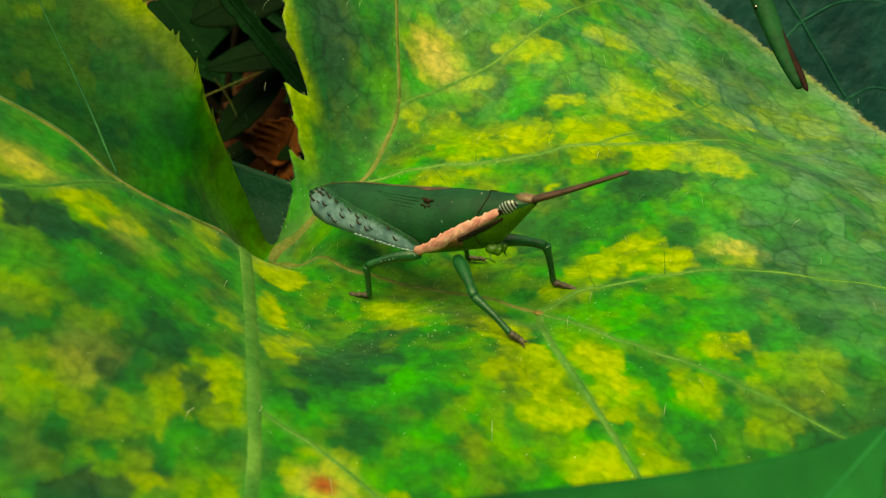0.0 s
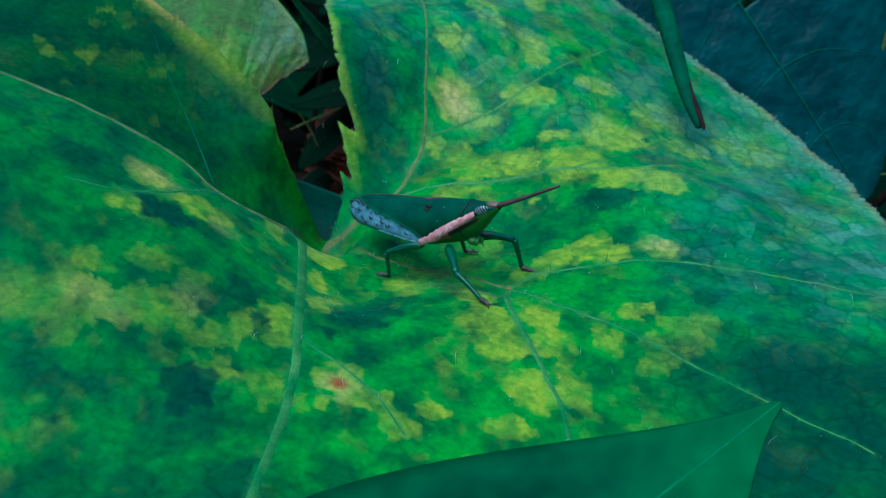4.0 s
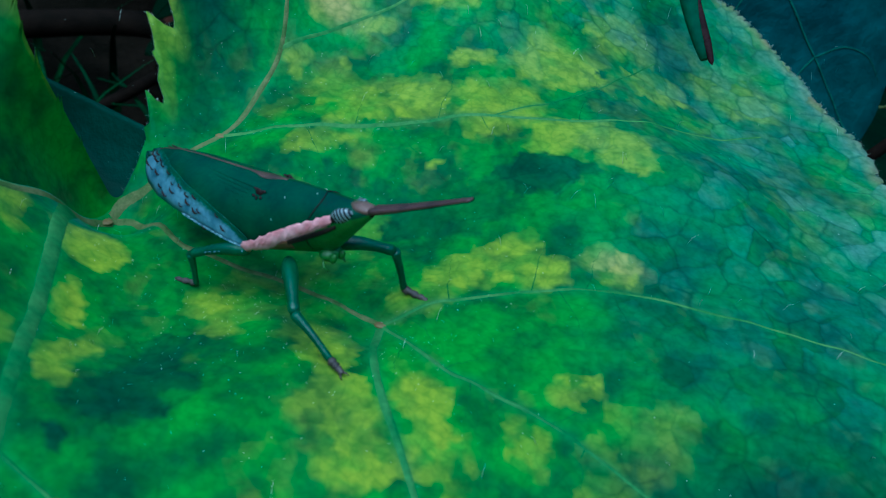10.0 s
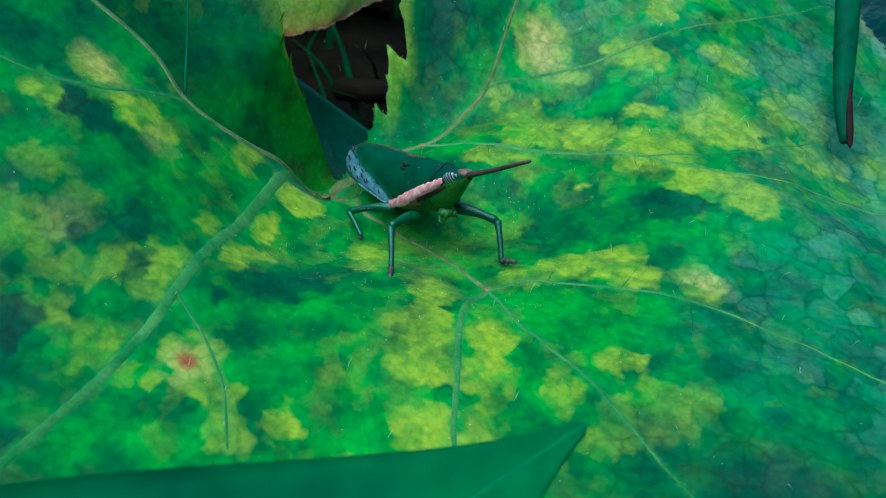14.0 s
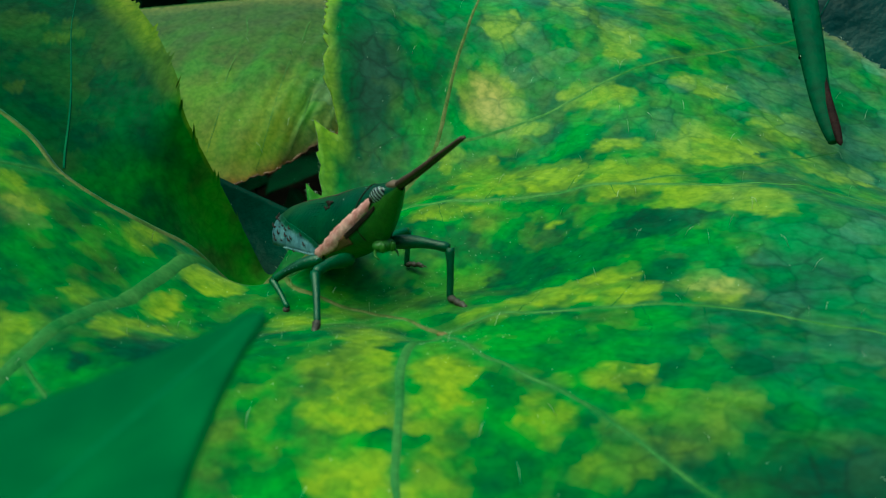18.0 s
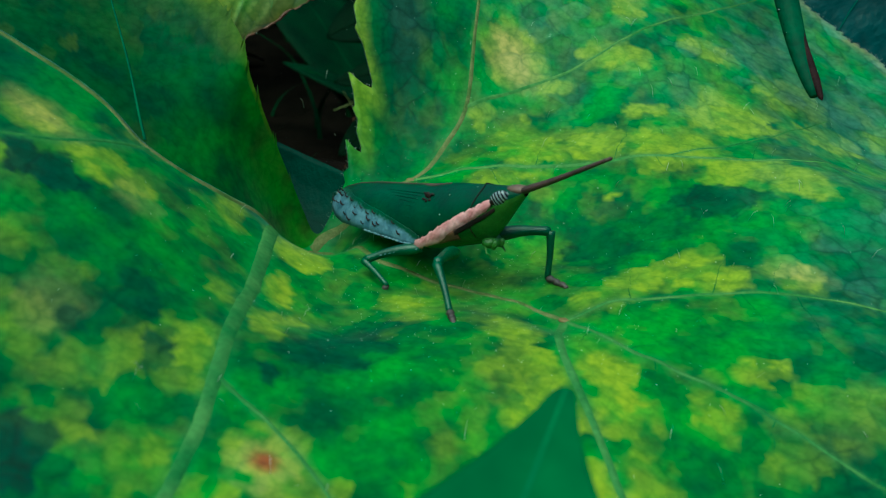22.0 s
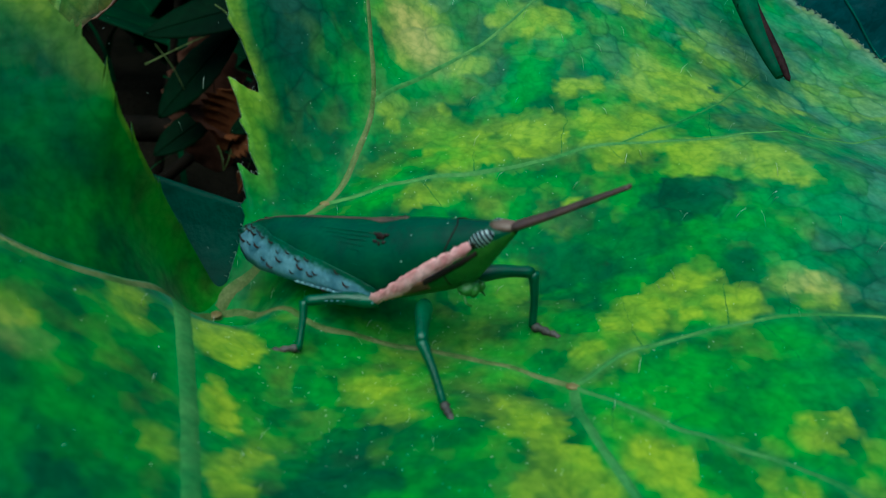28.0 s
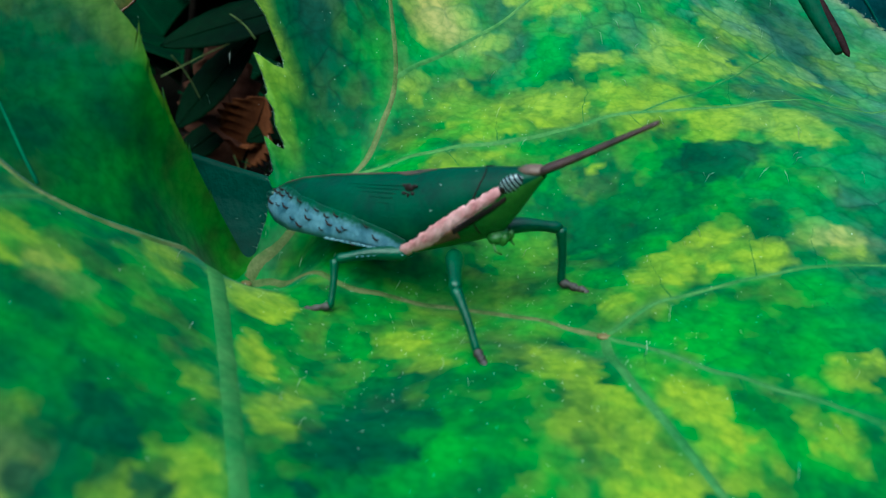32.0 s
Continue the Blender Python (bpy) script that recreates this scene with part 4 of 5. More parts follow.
def grasshopper():
    g = thing("grasshopper", "green cone-headed grasshopper with pink side stripe standing on the leaf", "grasshopper")
    xs = [-16.2, -15.9, -15.5, *np.linspace(-15, 8.6, 58)]
    # back and belly as closed shells that meet at the side ridge
    for name, func, mat, label in (("back", back_point, SHELL, "smooth dark green domed back"), ("belly", under_point, FACE, "yellowish green underside")):
        bm = bmesh.new()
        rings = []
        for x in xs:
            ring = [func(x, 1 - i / 12 if func is back_point else i / 12, 0.0, -1) for i in range(13)]
            ring += [func(x, i / 12 if func is back_point else 1 - i / 12, 0.0, 1) for i in range(1, 13)]
            rings.append([bm.verts.new(Vector(p) * MM) for p in ring])
        for a, b in zip(rings, rings[1:]):
            for k in range(24):
                bm.faces.new((a[k], a[k + 1], b[k + 1], b[k]))
        bmesh.ops.recalc_face_normals(bm, faces=bm.faces)
        bm.normal_update()
        bmesh.ops.solidify(bm, geom=bm.faces[:], thickness=0.15 * MM)
        part(name, bm, mat, g, label)
    # the head, a cone that narrows to the snout
    for name, func, mat, label in (("crown", back_point, SHELL, "dark green crown of the head"), ("face", under_point, FACE, "yellow-green face")):
        bm = bmesh.new()
        rings = []
        for x in np.linspace(8.3, 14.0, 26):
            ring = [func(x, 1 - i / 12 if func is back_point else i / 12, 0.05, -1) for i in range(13)]
            ring += [func(x, i / 12 if func is back_point else 1 - i / 12, 0.05, 1) for i in range(1, 13)]
            rings.append([bm.verts.new(Vector(p) * MM) for p in ring])
        for a, b in zip(rings, rings[1:]):
            for k in range(24):
                bm.faces.new((a[k], a[k + 1], b[k + 1], b[k]))
        bmesh.ops.recalc_face_normals(bm, faces=bm.faces)
        part(name, bm, mat, g, label)
    part("snout", tube([(11.6, 0, 12.7), (12.6, 0, 12.85), (13.5, 0, 12.95), (14.3, 0, 13.0)], (0.5, 0.85, 0.8, 0.42), 12, 0.55), SNOUT, g, "brownish snout")
    bm = ellipsoid(bmesh.new(), (9.4, 0, 6.5), (0.95, 1.25, 0.75))
    for s in (-1, 1):
        ellipsoid(bm, (10.2, s * 0.55, 6.4), (0.4, 0.32, 0.62), (0, 25, 0), sub=2)
        tube([(9.4, s * 1.0, 6.3), (9.8, s * 1.3, 5.6), (10.3, s * 1.1, 5.3)], (0.16, 0.13, 0.07), 6, 1, bm)
    part("mouth", bm, FACE, g, "brownish green mouthparts")
    band = lambda x: float(np.interp(x, (-16.0, -14.8, -13, -10.6, -7, -2, 2.4), (0.0, 0.06, 0.34, 0.62, 0.78, 0.90, 0.985)))
    for side in (1, -1):
        # the scaled blue-grey flank over the hind end, fading into the back
        n, k = 70, 22
        rows = []
        for x in np.linspace(-16.0, 2.4, n):
            u0 = band(x)
            rows.append([back_point(x, u0 + (1.0 - u0) * j / (k - 1), 0.03 + 0.13 * (j / (k - 1)) ** 1.5, side) for j in range(k)])
        flank = part("hind_flank", sheet(rows, 0.05), SCALED, g, "grey-blue scaled flank with dark marks")
        g3 = np.array([v.co[:] for v in flank.data.vertices]) / MM
        share = []
        for x, y, z in g3:
            u = min(1.0, abs(y) / max(0.3, at(G_RIDGE_Y, x) + 0.1))
            u0 = band(min(2.4, x))
            share.append(min(1.0, max(0.0, (u - u0) / max(0.05, 0.75 * (1 - u0)) - 0.12 + 0.55 * max(0.0, (-13.6 - x) / 3))))
        paint(flank, (np.array(share), 0.0, 0.0, 1.0))
        rng = random.Random(17)
        for i in range(12):
            x = -15.0 + 1.32 * i
            span = 1 - band(x)
            for r in range(3 if i < 3 else 2 if i < 9 else 1):
                u = 1 - span * (0.20 + 0.30 * r) + rng.uniform(-0.05, 0.05)
                p = Vector(back_point(x + 0.5 * (r % 2) + rng.uniform(-0.3, 0.3), u, 0.26, side))
                s = rng.uniform(0.65, 1.4) * (1.0 if r < 2 else 0.8)
                up, ahead = Vector(back_point(p.x, u - 0.12, 0.26, side)) - p, Vector((1, 0, 0))
                up = up.normalized()
                pts = [p - ahead * 0.32 * s + up * 0.24 * s, p - ahead * 0.16 * s - up * 0.02, p + ahead * 0.12 * s - up * 0.12 * s, p + ahead * 0.36 * s - up * 0.02]
                part("mark", tube(pts, (0.03, 0.085 * s, 0.085 * s, 0.025), 5), DARK, flank)
        bm = bmesh.new()
        for i in range(14):
            x = -6.2 + 0.6 * i
            q = back_point(x, 1.0, 0.16, side)
            ellipsoid(bm, (q[0], q[1], q[2] + 0.03), (0.40, 0.14, 0.12 + 0.03 * math.sin(i * 2.3)), (0, rng.uniform(-14, 4), 0), sub=1)
        part("edge_scales", bm, SCALE_EDGE, g, "pale scalloped edge where the flank meets the stripe")
        # the side stripe of small rough scales, from the lower corner up to the eye
        rows = []
        rng = random.Random(3)
        n = 96
        edge = [np.interp(np.arange(n), np.arange(0, n + 3, 3) + rng.uniform(-1, 1), [rng.uniform(-0.16, 0.16) for _ in range(33)]) for _ in range(3)]
        for i in range(n):
            v = i / (n - 1)
            x = 1.9 + 9.0 * v
            w = float(np.interp(v, (0, 0.12, 0.4, 0.8, 1), (0.40, 0.80, 1.25, 0.95, 0.50)))
            wob = edge[0][i] + rng.uniform(-0.04, 0.04)
            low = edge[1][i] + rng.uniform(-0.04, 0.04)
            ry, rz = at(G_RIDGE_Y, x), at(G_RIDGE_Z, x) + 0.30
            row = []
            for j in range(9):
                f = j / 8
                z = (f - 0.5) * 2 * w + (wob if j == 8 else low if j == 0 else 0)
                bulge = 0.17 + 0.07 * math.sin(math.pi * f) + 0.35 * edge[2][i] * math.sin(math.pi * f) + rng.uniform(0, 0.025)
                h = min(0.98, max(0.0, z + 0.3) / (0.88 * (at(G_TOP, x) - at(G_RIDGE_Z, x)) + 0.01))
                row.append((x + 0.7 * (f - 0.5) * w, side * (ry * math.sqrt(1 - h * h) + bulge - 0.25 * max(0.0, -z - 0.3)), rz + z + 0.4 * bulge * h))
            rows.append(row)
        part("side_stripe", sheet(rows, 0.12), PINK, g, "rough pale pink stripe of overlapping scales")
        part("dark_band", over(under_point, 6.6, 11.2, 0.10, lambda x: 0.30 - 0.014 * (x - 6.6), 0.16, side, 24, 6), DARK, g, "dark brown band under the stripe")
        part("side_patch", over(under_point, 2.4, 6.9, 0.10, lambda x: 0.22 + 0.075 * (x - 2.4), 0.14, side, 22, 6), SIDE_BROWN, g, "reddish brown patch under the stripe")
        part("back_line", over(back_point, -14.8, 3.6, 0.0, lambda x: 0.035 + 0.12 * math.exp(-(((x - 1.2) / 1.4) ** 2)), 0.05, side, 50, 6), BACK_BROWN, g, "brown line along the back")
        seam = [back_point(8.0 + 0.9 * math.sin(math.pi * (0.2 + 0.7 * v)), v, 0.10, side) for v in np.linspace(0, 1, 20)] + [under_point(8.25 + 0.3 * v, v, 0.08, side) for v in np.linspace(0.1, 0.7, 12)]
        part("seam", tube(seam, 0.055, 6), DARK, g, "dark seam behind the head")
        for x, u in ((5.0, 0.52), (7.9, 0.24), (4.6, 0.86)):
            part("speck", ellipsoid(bmesh.new(), back_point(x, u, 0.05, side), (0.065, 0.05, 0.055), sub=1), SPECK, g, "tiny white speck")
        q = Vector(back_point(1.9, 0.50, 0.10, side))
        bm = bmesh.new()
        for dx, dz, rx, rz in ((0, 0.05, 0.46, 0.42), (0.52, 0.26, 0.28, 0.14), (-0.5, 0.2, 0.28, 0.12), (0.46, -0.3, 0.2, 0.17), (-0.42, -0.34, 0.26, 0.12), (0.05, -0.46, 0.12, 0.24)):
            ellipsoid(bm, (q.x + dx, q.y - side * 0.7 * dz, q.z + dz), (rx, 0.16, rz), sub=2)
        part("spot", bm, DARK, g, "black star-shaped spot on the back")
        bm = bmesh.new()
        for i in range(7):
            a, b = Vector(back_point(1.0 - 0.2 * i, 0.42 + 0.07 * i, 0.03, side)), Vector(back_point(-5.5 + 1.1 * i, 0.34 + 0.085 * i, 0.03, side))
            m = Vector(back_point(0.5 * (a.x + b.x), 0.38 + 0.078 * i, 0.05, side))
            tube(spline([a, m, b], 10), np.linspace(0.035, 0.012, 10), 4, 1, bm)
        part("keels", bm, SHELL, g)
        e = part("eye", ellipsoid(bmesh.new(), (0, 0, 0), (1.22, 0.5, 0.78)), EYE, g, "finely banded black and grey eye")
        e.matrix_basis = mm(11.5, side * 1.28, 11.9, side * -16, -34, side * -17)
        pupil = ellipsoid(bmesh.new(), (-0.72, side * 0.36, 0.12), (0.30, 0.12, 0.30), sub=2)
        part("pupil", pupil, DARK, e)
        pts = spline([(13.5, side * 0.3, 12.85), (17, side * 0.3 + 0.6, 14.5), (22.8, side * 0.14 + 1.6, 17.5)], 34)
        part("antenna", tube(pts, [0.34 + 0.2 * min(1, i / 3) - 0.0085 * i - 0.022 * (i % 2) for i in range(34)], 8, 0.75), ANTENNA, g, "thick dark brown segmented antenna")
        bm = ellipsoid(bmesh.new(), (-15.9, side * 0.5, 6.3), (0.5, 0.42, 0.42), (0, 20, 0), sub=2)
        tube([(-15.0, side * 0.6, 6.8), (-15.7, side * 0.5, 6.7), (-16.3, side * 0.4, 6.6)], (0.35, 0.38, 0.2), 7, 1, bm)
        part("tail_tip", bm, SHELL_DARK, g, "dark green tip of the abdomen")
    legs = {
        "near_front": leg("front_leg", (6.2, -2.2, 5.0), (9.6, -8.0, 5.6), (12.6, -10.2, 1.7), (13.9, -11.3, 1.3), 0.62, g, "slender green front leg"),
        "far_front": leg("front_leg", (8.0, 1.4, 6.4), (12.4, 6.0, 7.0), (13.3, 5.6, 1.8), (15.9, 5.8, 1.6), 0.62, g, "slender green front leg"),
        "near_mid": leg("middle_leg", (2.3, -3.5, 4.9), (-3.6, -6.4, 5.0), (-4.6, -6.0, 0.9), (-7.3, -6.7, 0.8), 0.53, g, "green middle leg with pale beads", beads=True),
        "far_mid": leg("middle_leg", (2.3, 3.2, 4.9), (0.6, 8.0, 5.6), (-0.2, 8.6, 1.6), (1.8, 9.4, 1.6), 0.53, g, "green middle leg"),
    }
    return g, legs


hopper, hopper_legs = grasshopper()


# ---- neighbouring plants ----
def simple_leaf(name, label, rows, mat, m, vein=True, thick=0.3, group="", rib=None, side_veins=True):
    rib = rib or FRESH_VEIN
    t = thing(name, label, "leaf", m, group)
    part("blade", sheet(rows, thick), mat, t)
    if vein:
        g = np.array(rows)
        mid = g[:, g.shape[1] // 2] + np.array((0, 0, 0.15 if rib is not NEAR_VEIN else 0.02))
        part("midrib", tube(mid, np.linspace(0.06, 0.55 if rib is not NEAR_VEIN else 0.35, len(mid)), 8, 0.8 if rib is not NEAR_VEIN else 0.3), rib, t)
        for i in range(4, len(mid) - 3, 4) if side_veins else ():
            for q in (0, -1):
                e = g[max(0, i - 4), q]
                pts = spline([mid[i], 0.5 * (mid[i] + g[max(0, i - 2), (g.shape[1] - 1) * (3 if q else 1) // 4]) + (0, 0, 0.1), 0.15 * mid[i] + 0.85 * e], 8)
                part("side_vein", tube(pts, np.linspace(0.16, 0.06, 8), 5, 0.7), rib, t)
    return t


near_leaf = simple_leaf("foreground_leaf", "fresh green pointed leaf swaying before the camera", blade(110, 24, curl=-0.08, droop=0.03, fold=0.22, n=60, k=17, power=0.95, tip=1.45, start=0.0025, blunt=0.5), FRESH, None, side_veins=False, rib=NEAR_VEIN)

def facing(tip, base, toward):
    """The pose of a blade whose tip and base lie there (millimetres) and whose face looks the given way."""
    d = (Vector(tip) - Vector(base)).normalized()
    x = d.cross(Vector(toward)).normalized()
    m = Matrix((x, d, x.cross(d))).transposed().to_4x4()
    m.translation = Vector(tip) * MM
    return m


# pale leaf with a brown margin that arches behind the notch
def pale_arch():
    t = thing("pale_leaf", "pale yellow-green arched leaf with a withered brown margin", "leaf")
    n, k = 70, 44
    low = spline([(-53.3, 86.2, 16), (-60, 82.5, 12), (-66.7, 75.1, 7.2), (-69.5, 68.9, 5), (-76, 62, 3.5), (-88, 58, 3), (-112, 60, 4)], n)
    top = spline([(-53.5, 86.6, 16.4), (-55.7, 90, 22), (-61.7, 97, 26.5), (-69.8, 106, 31.3), (-78.5, 112, 35.5), (-92, 111, 37), (-125, 98, 36)], n)
    rng = random.Random(14)
    rows = []
    for i in range(n):
        ragged = rng.uniform(-0.35, 0.35)
        row = []
        for u in np.linspace(0, 1, k):
            p = low[i] + (top[i] - low[i]) * u
            bulge = math.sin(math.pi * u) * 0.16 * np.linalg.norm(top[i] - low[i])
            p = p + np.array((0.25, -0.55, 0.45)) * bulge + np.array((0, 0, ragged * max(0, 1 - u * 12)))
            p = p + np.array((0.1, -0.3, 0.3)) * (0.35 * math.sin(i * 1.15 + 2.5 * u) * math.sin(math.pi * min(1, u * 1.1)) * rng.uniform(0.6, 1.2))
            p[2] += 0.25 * math.sin(u * 16 + 0.4 * i) * math.sin(math.pi * u) + 0.35 * math.sin(i * 0.55) * math.sin(math.pi * u)
            row.append(p)
        rows.append(row)
    ob = part("blade", sheet(rows), THIN_LEAF, t, "pale blade, greener above, with a brown margin")
    u = np.tile(np.linspace(0, 1, k), n)
    s = np.repeat(np.linspace(0, 1, n), k)
    streak = waves(s * 60, u * 9, 1.4, 3.0)
    # the lower yellow holds the backlight that glows through the blade
    yellow = np.clip(0.78 - 1.4 * u + 0.25 * streak + 0.2 * waves(s * 50, u * 20, 4.0, 2.0), 0.08, 0.95)
    rim = np.clip(1 - u / 0.10 + 0.3 * waves(s * 60, u * 30, 1.0, 6.0), 0, 1)
    pale = np.maximum(0.3 * np.clip(1.1 - s / 0.34, 0, 1) * np.clip(0.6 + 0.7 * streak, 0, 1), 0.35 * rim) + 0.25 * np.clip((u - 0.9) / 0.1, 0, 1)
    brown = np.maximum(0.75 * np.clip(1 - u / 0.04 + 0.4 * streak, 0, 1), 0.3 * rim * (streak > 0.2))
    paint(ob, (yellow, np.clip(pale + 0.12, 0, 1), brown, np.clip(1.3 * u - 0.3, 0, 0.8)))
    layer = ob.data.attributes.new("haze_grey", "FLOAT", "POINT")
    layer.data.foreach_set("value", np.clip(0.75 * np.clip(1.15 - s / 0.5, 0, 1) * (0.6 + 0.5 * streak), 0, 0.75).astype(np.float32))
    g = np.array(rows)
    part("margin", tube(g[:, 0], np.abs(0.22 + 0.16 * np.sin(np.arange(n) * 1.7) + 0.1 * np.sin(np.arange(n) * 0.6)), 6, 0.8), SIDE_BROWN, t, "withered brown margin")
    part("upper_margin", tube(g[:, -1], 0.16, 6), VEIN, t)
    for i in (16, 27, 38, 50):
        line = np.array([g[min(n - 1, i + int(10 * f)), min(k - 1, int(f * (k - 1)))] for f in np.linspace(0.04, 0.97, 30)])
        part("vein", tube(spline(line[::4], 24), np.linspace(0.06, 0.13, 24), 6, 0.4), VEIN_PALE, t)
    return t


back_leaf = pale_arch()

# dark leaf with insect holes behind the large leaf
def holed_leaf():
    """A broad leaf with a few holes eaten through its blade."""
    rows = np.array(blade(130, 40, curl=-0.14, droop=0.04, fold=0.08, n=180, k=121, power=0.8))
    rows[..., 2] += 0.4 * waves(rows[..., 0], rows[..., 1], 4.0, 2.0) + 0.06 * waves(rows[..., 0], rows[..., 1], 1.3, 5.0)
    t = thing("dark_leaf", "broad dark blue-green leaf with insect holes behind the large leaf", "leaf", facing((80, 104, -20), (5, 118, 85), (0.1, -0.8, 0.6)))
    bm = sheet(rows)
    holes = [(-2.5, -57, 2.6, 1.4), (10, -70, 2.2, 2.0), (-9, -76, 0.9, 0.7), (14, -84, 1.6, 1.0)]
    gone = [f for f in bm.faces if any(((f.calc_center_median().x / MM - a) / ra) ** 2 + ((f.calc_center_median().y / MM - b) / rb) ** 2 < 1 for a, b, ra, rb in holes)]
    bmesh.ops.delete(bm, geom=gone, context="FACES")
    bmesh.ops.solidify(bm, geom=bm.faces[:], thickness=0.3 * MM)
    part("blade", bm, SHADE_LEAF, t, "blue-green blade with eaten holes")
    part("midrib", tube(rows[:, 60] + np.array((0, 0, 0.2)), np.linspace(0.15, 0.5, 180), 8, 0.5), SHADE_VEIN, t)
    for i in range(28, 168, 26):
        for q in (0, 120):
            line = np.array([rows[max(0, int(i - 26 * f * f)), int(60 + (q - 60) * 0.92 * f)] for f in np.linspace(0, 1, 24)])
            part("side_vein", tube(spline(line[::6], 24) + np.array((0, 0, 0.12)), np.linspace(0.22, 0.06, 24), 6, 0.3), SHADE_VEIN, t)
    return t


holed_leaf()
for tip, base, l, w, mat in [((112, 120, 25), (150, 150, 95), 85, 24, DEEP_SHADE_LEAF), ((118, 70, -28), (170, 120, -10), 80, 24, SHADE_LEAF), ((25, 165, 40), (-10, 190, 120), 100, 30, SHADE_LEAF),
                             ((70, 175, 60), (120, 200, 140), 110, 34, DEEP_SHADE_LEAF), ((100, 30, -45), (180, 70, -30), 100, 30, SHADE_LEAF), ((75, 60, -40), (140, 140, -45), 110, 36, DEEP_SHADE_LEAF),
                             ((135, 95, -5), (210, 150, 40), 100, 30, DEEP_SHADE_LEAF), ((-5, 215, 60), (-60, 260, 150), 120, 36, DEEP_SHADE_LEAF), ((60, 120, -45), (120, 220, -30), 120, 40, DEEP_SHADE_LEAF)]:
    simple_leaf("shade_leaf", "leaf in the shade, darkened in its colour", blade(l, w, curl=-0.12, droop=0.1, fold=0.12), mat, facing(tip, base, (0.0, -0.6, 0.8)), group="leaves in the shade", rib=SHADE_VEIN)
for a, b, c, r, mat in [((95, 130, -60), (104, 118, 0), (108, 112, 70), 0.8, STEM), ((70, 95, -30), (92, 92, 0), (120, 92, 30), 1.3, TWIG), ((87, 130, -20), (93, 130, -9), (110, 130, 18), 1.1, BACK_BROWN), ((84, 130, -20), (92, 130, -15), (112, 128, -2), 0.42, STRAW), ((80, 130, -24), (92, 130, -21), (114, 128, -17), 0.4, STRAW), ((80, 120, -8), (84, 120, 22), (88, 120, 62), 0.6, STRAW)]:
    t = thing("plant_stem", "thin stem of a neighbouring plant", "stem", group="neighbouring stems")
    part("stem", tube(spline([a, b, c], 16), np.linspace(r, r * 0.7, 16), 8), mat, t)

simple_leaf("grey_leaf", "pale grey-blue leaf behind the dark leaf", blade(48, 11, curl=0.1, droop=0.05, fold=0.15, n=24, k=11), GREY_LEAF, facing((84, 152, 24), (125, 160, -12), (0.1, -0.7, 0.7)), rib=STEM, side_veins=False)

# the stalk that hangs over the leaf
stalk = thing("stalk", "green wet stalk with a dark split end hanging over the leaf", "stalk")
pts = spline([(0, 0, 0), (-2.5, 7, 6), (-6, 20, 17), (-13, 44, 38), (-22, 80, 70)], 30)
part("stem", tube(pts, [0.6, 0.85, 1.0, 1.1, 1.2] + list(np.linspace(1.28, 3.1, 25)), 12, 0.8), STEM, stalk)
split = np.vstack([pts[0] - 0.2 * (pts[2] - pts[0]), pts[:12]]) + np.array((0.85, -0.55, 0.05))
part("split", tube(split, [0.08, 0.35, 0.5, 0.62, 0.66, 0.66, 0.64, 0.6, 0.55, 0.48, 0.38, 0.26, 0.08], 8), SPLIT, stalk, "dark maroon dried split along the end")
rng = random.Random(21)
bm = bmesh.new()
for _ in range(40):
    i = rng.randint(8, 27)
    a = rng.uniform(2.6, 5.6)
    r = 1.0 + 1.4 * i / 29
    ellipsoid(bm, pts[i] + np.array((math.cos(a) * r, -abs(math.sin(a)) * r * 0.7, math.sin(a) * r * 0.3 + 0.3)), (rng.uniform(0.15, 0.45),) * 3, sub=2)
tagged(part("drops", bm, WATER, stalk, "clear water drops"), kind="stuff")

# ---- the ground and what grows under the leaf ----
bm = bmesh.new()
ring = [(0.0, 0)] + [(r, 1) for r in (0.1, 0.25, 0.5, 1, 2, 5, 15, 60)]
prev = [bm.verts.new((0, 0.15, -0.095))]
for r, _ in ring[1:]:
    cur = [bm.verts.new((r * math.cos(a), 0.15 + r * math.sin(a), -0.095 + 0.006 * math.sin(5 * a + 9 * r))) for a in (2 * math.pi * k / 48 for k in range(48))]
    for k in range(48):
        bm.faces.new((prev[0], cur[k], cur[(k + 1) % 48]) if len(prev) == 1 else (prev[k], cur[k], cur[(k + 1) % 48], prev[(k + 1) % 48]))
    prev = cur
tagged(link_bm("ground", bm, SOIL), "soil with the undergrowth's shade in its colour", "ground", kind="structure")

rng = random.Random(31)
bm = bmesh.new()
for _ in range(900):
    r, a = rng.uniform(0.02, 0.9), rng.uniform(0, 6.3)
    x, y = 1000 * r * math.cos(a), 150 + 1000 * r * math.sin(a)
    if abs(x) < 70 and -190 < y < 60:
        continue
    h, lean, w = rng.uniform(25, 75), rng.uniform(0, 6.3), rng.uniform(1.0, 2.4)
    c, s = math.cos(lean), math.sin(lean)
    left, right = [], []
    for i in range(6):
        u = i / 5
        px, py, pz = x + c * h * 0.7 * u * u, y + s * h * 0.7 * u * u, -96 + h * (u - 0.25 * u * u)
        ww = w * (1 - u) + 0.05
        left.append(bm.verts.new(Vector((px - s * ww, py + c * ww, pz)) * MM))
        right.append(bm.verts.new(Vector((px + s * ww, py - c * ww, pz + 0.3)) * MM))
    for i in range(5):
        bm.faces.new((left[i], right[i], right[i + 1], left[i + 1]))
tagged(link_bm("grass", bm, GRASS), "dark grass blades in the undergrowth", "grass", kind="stuff")

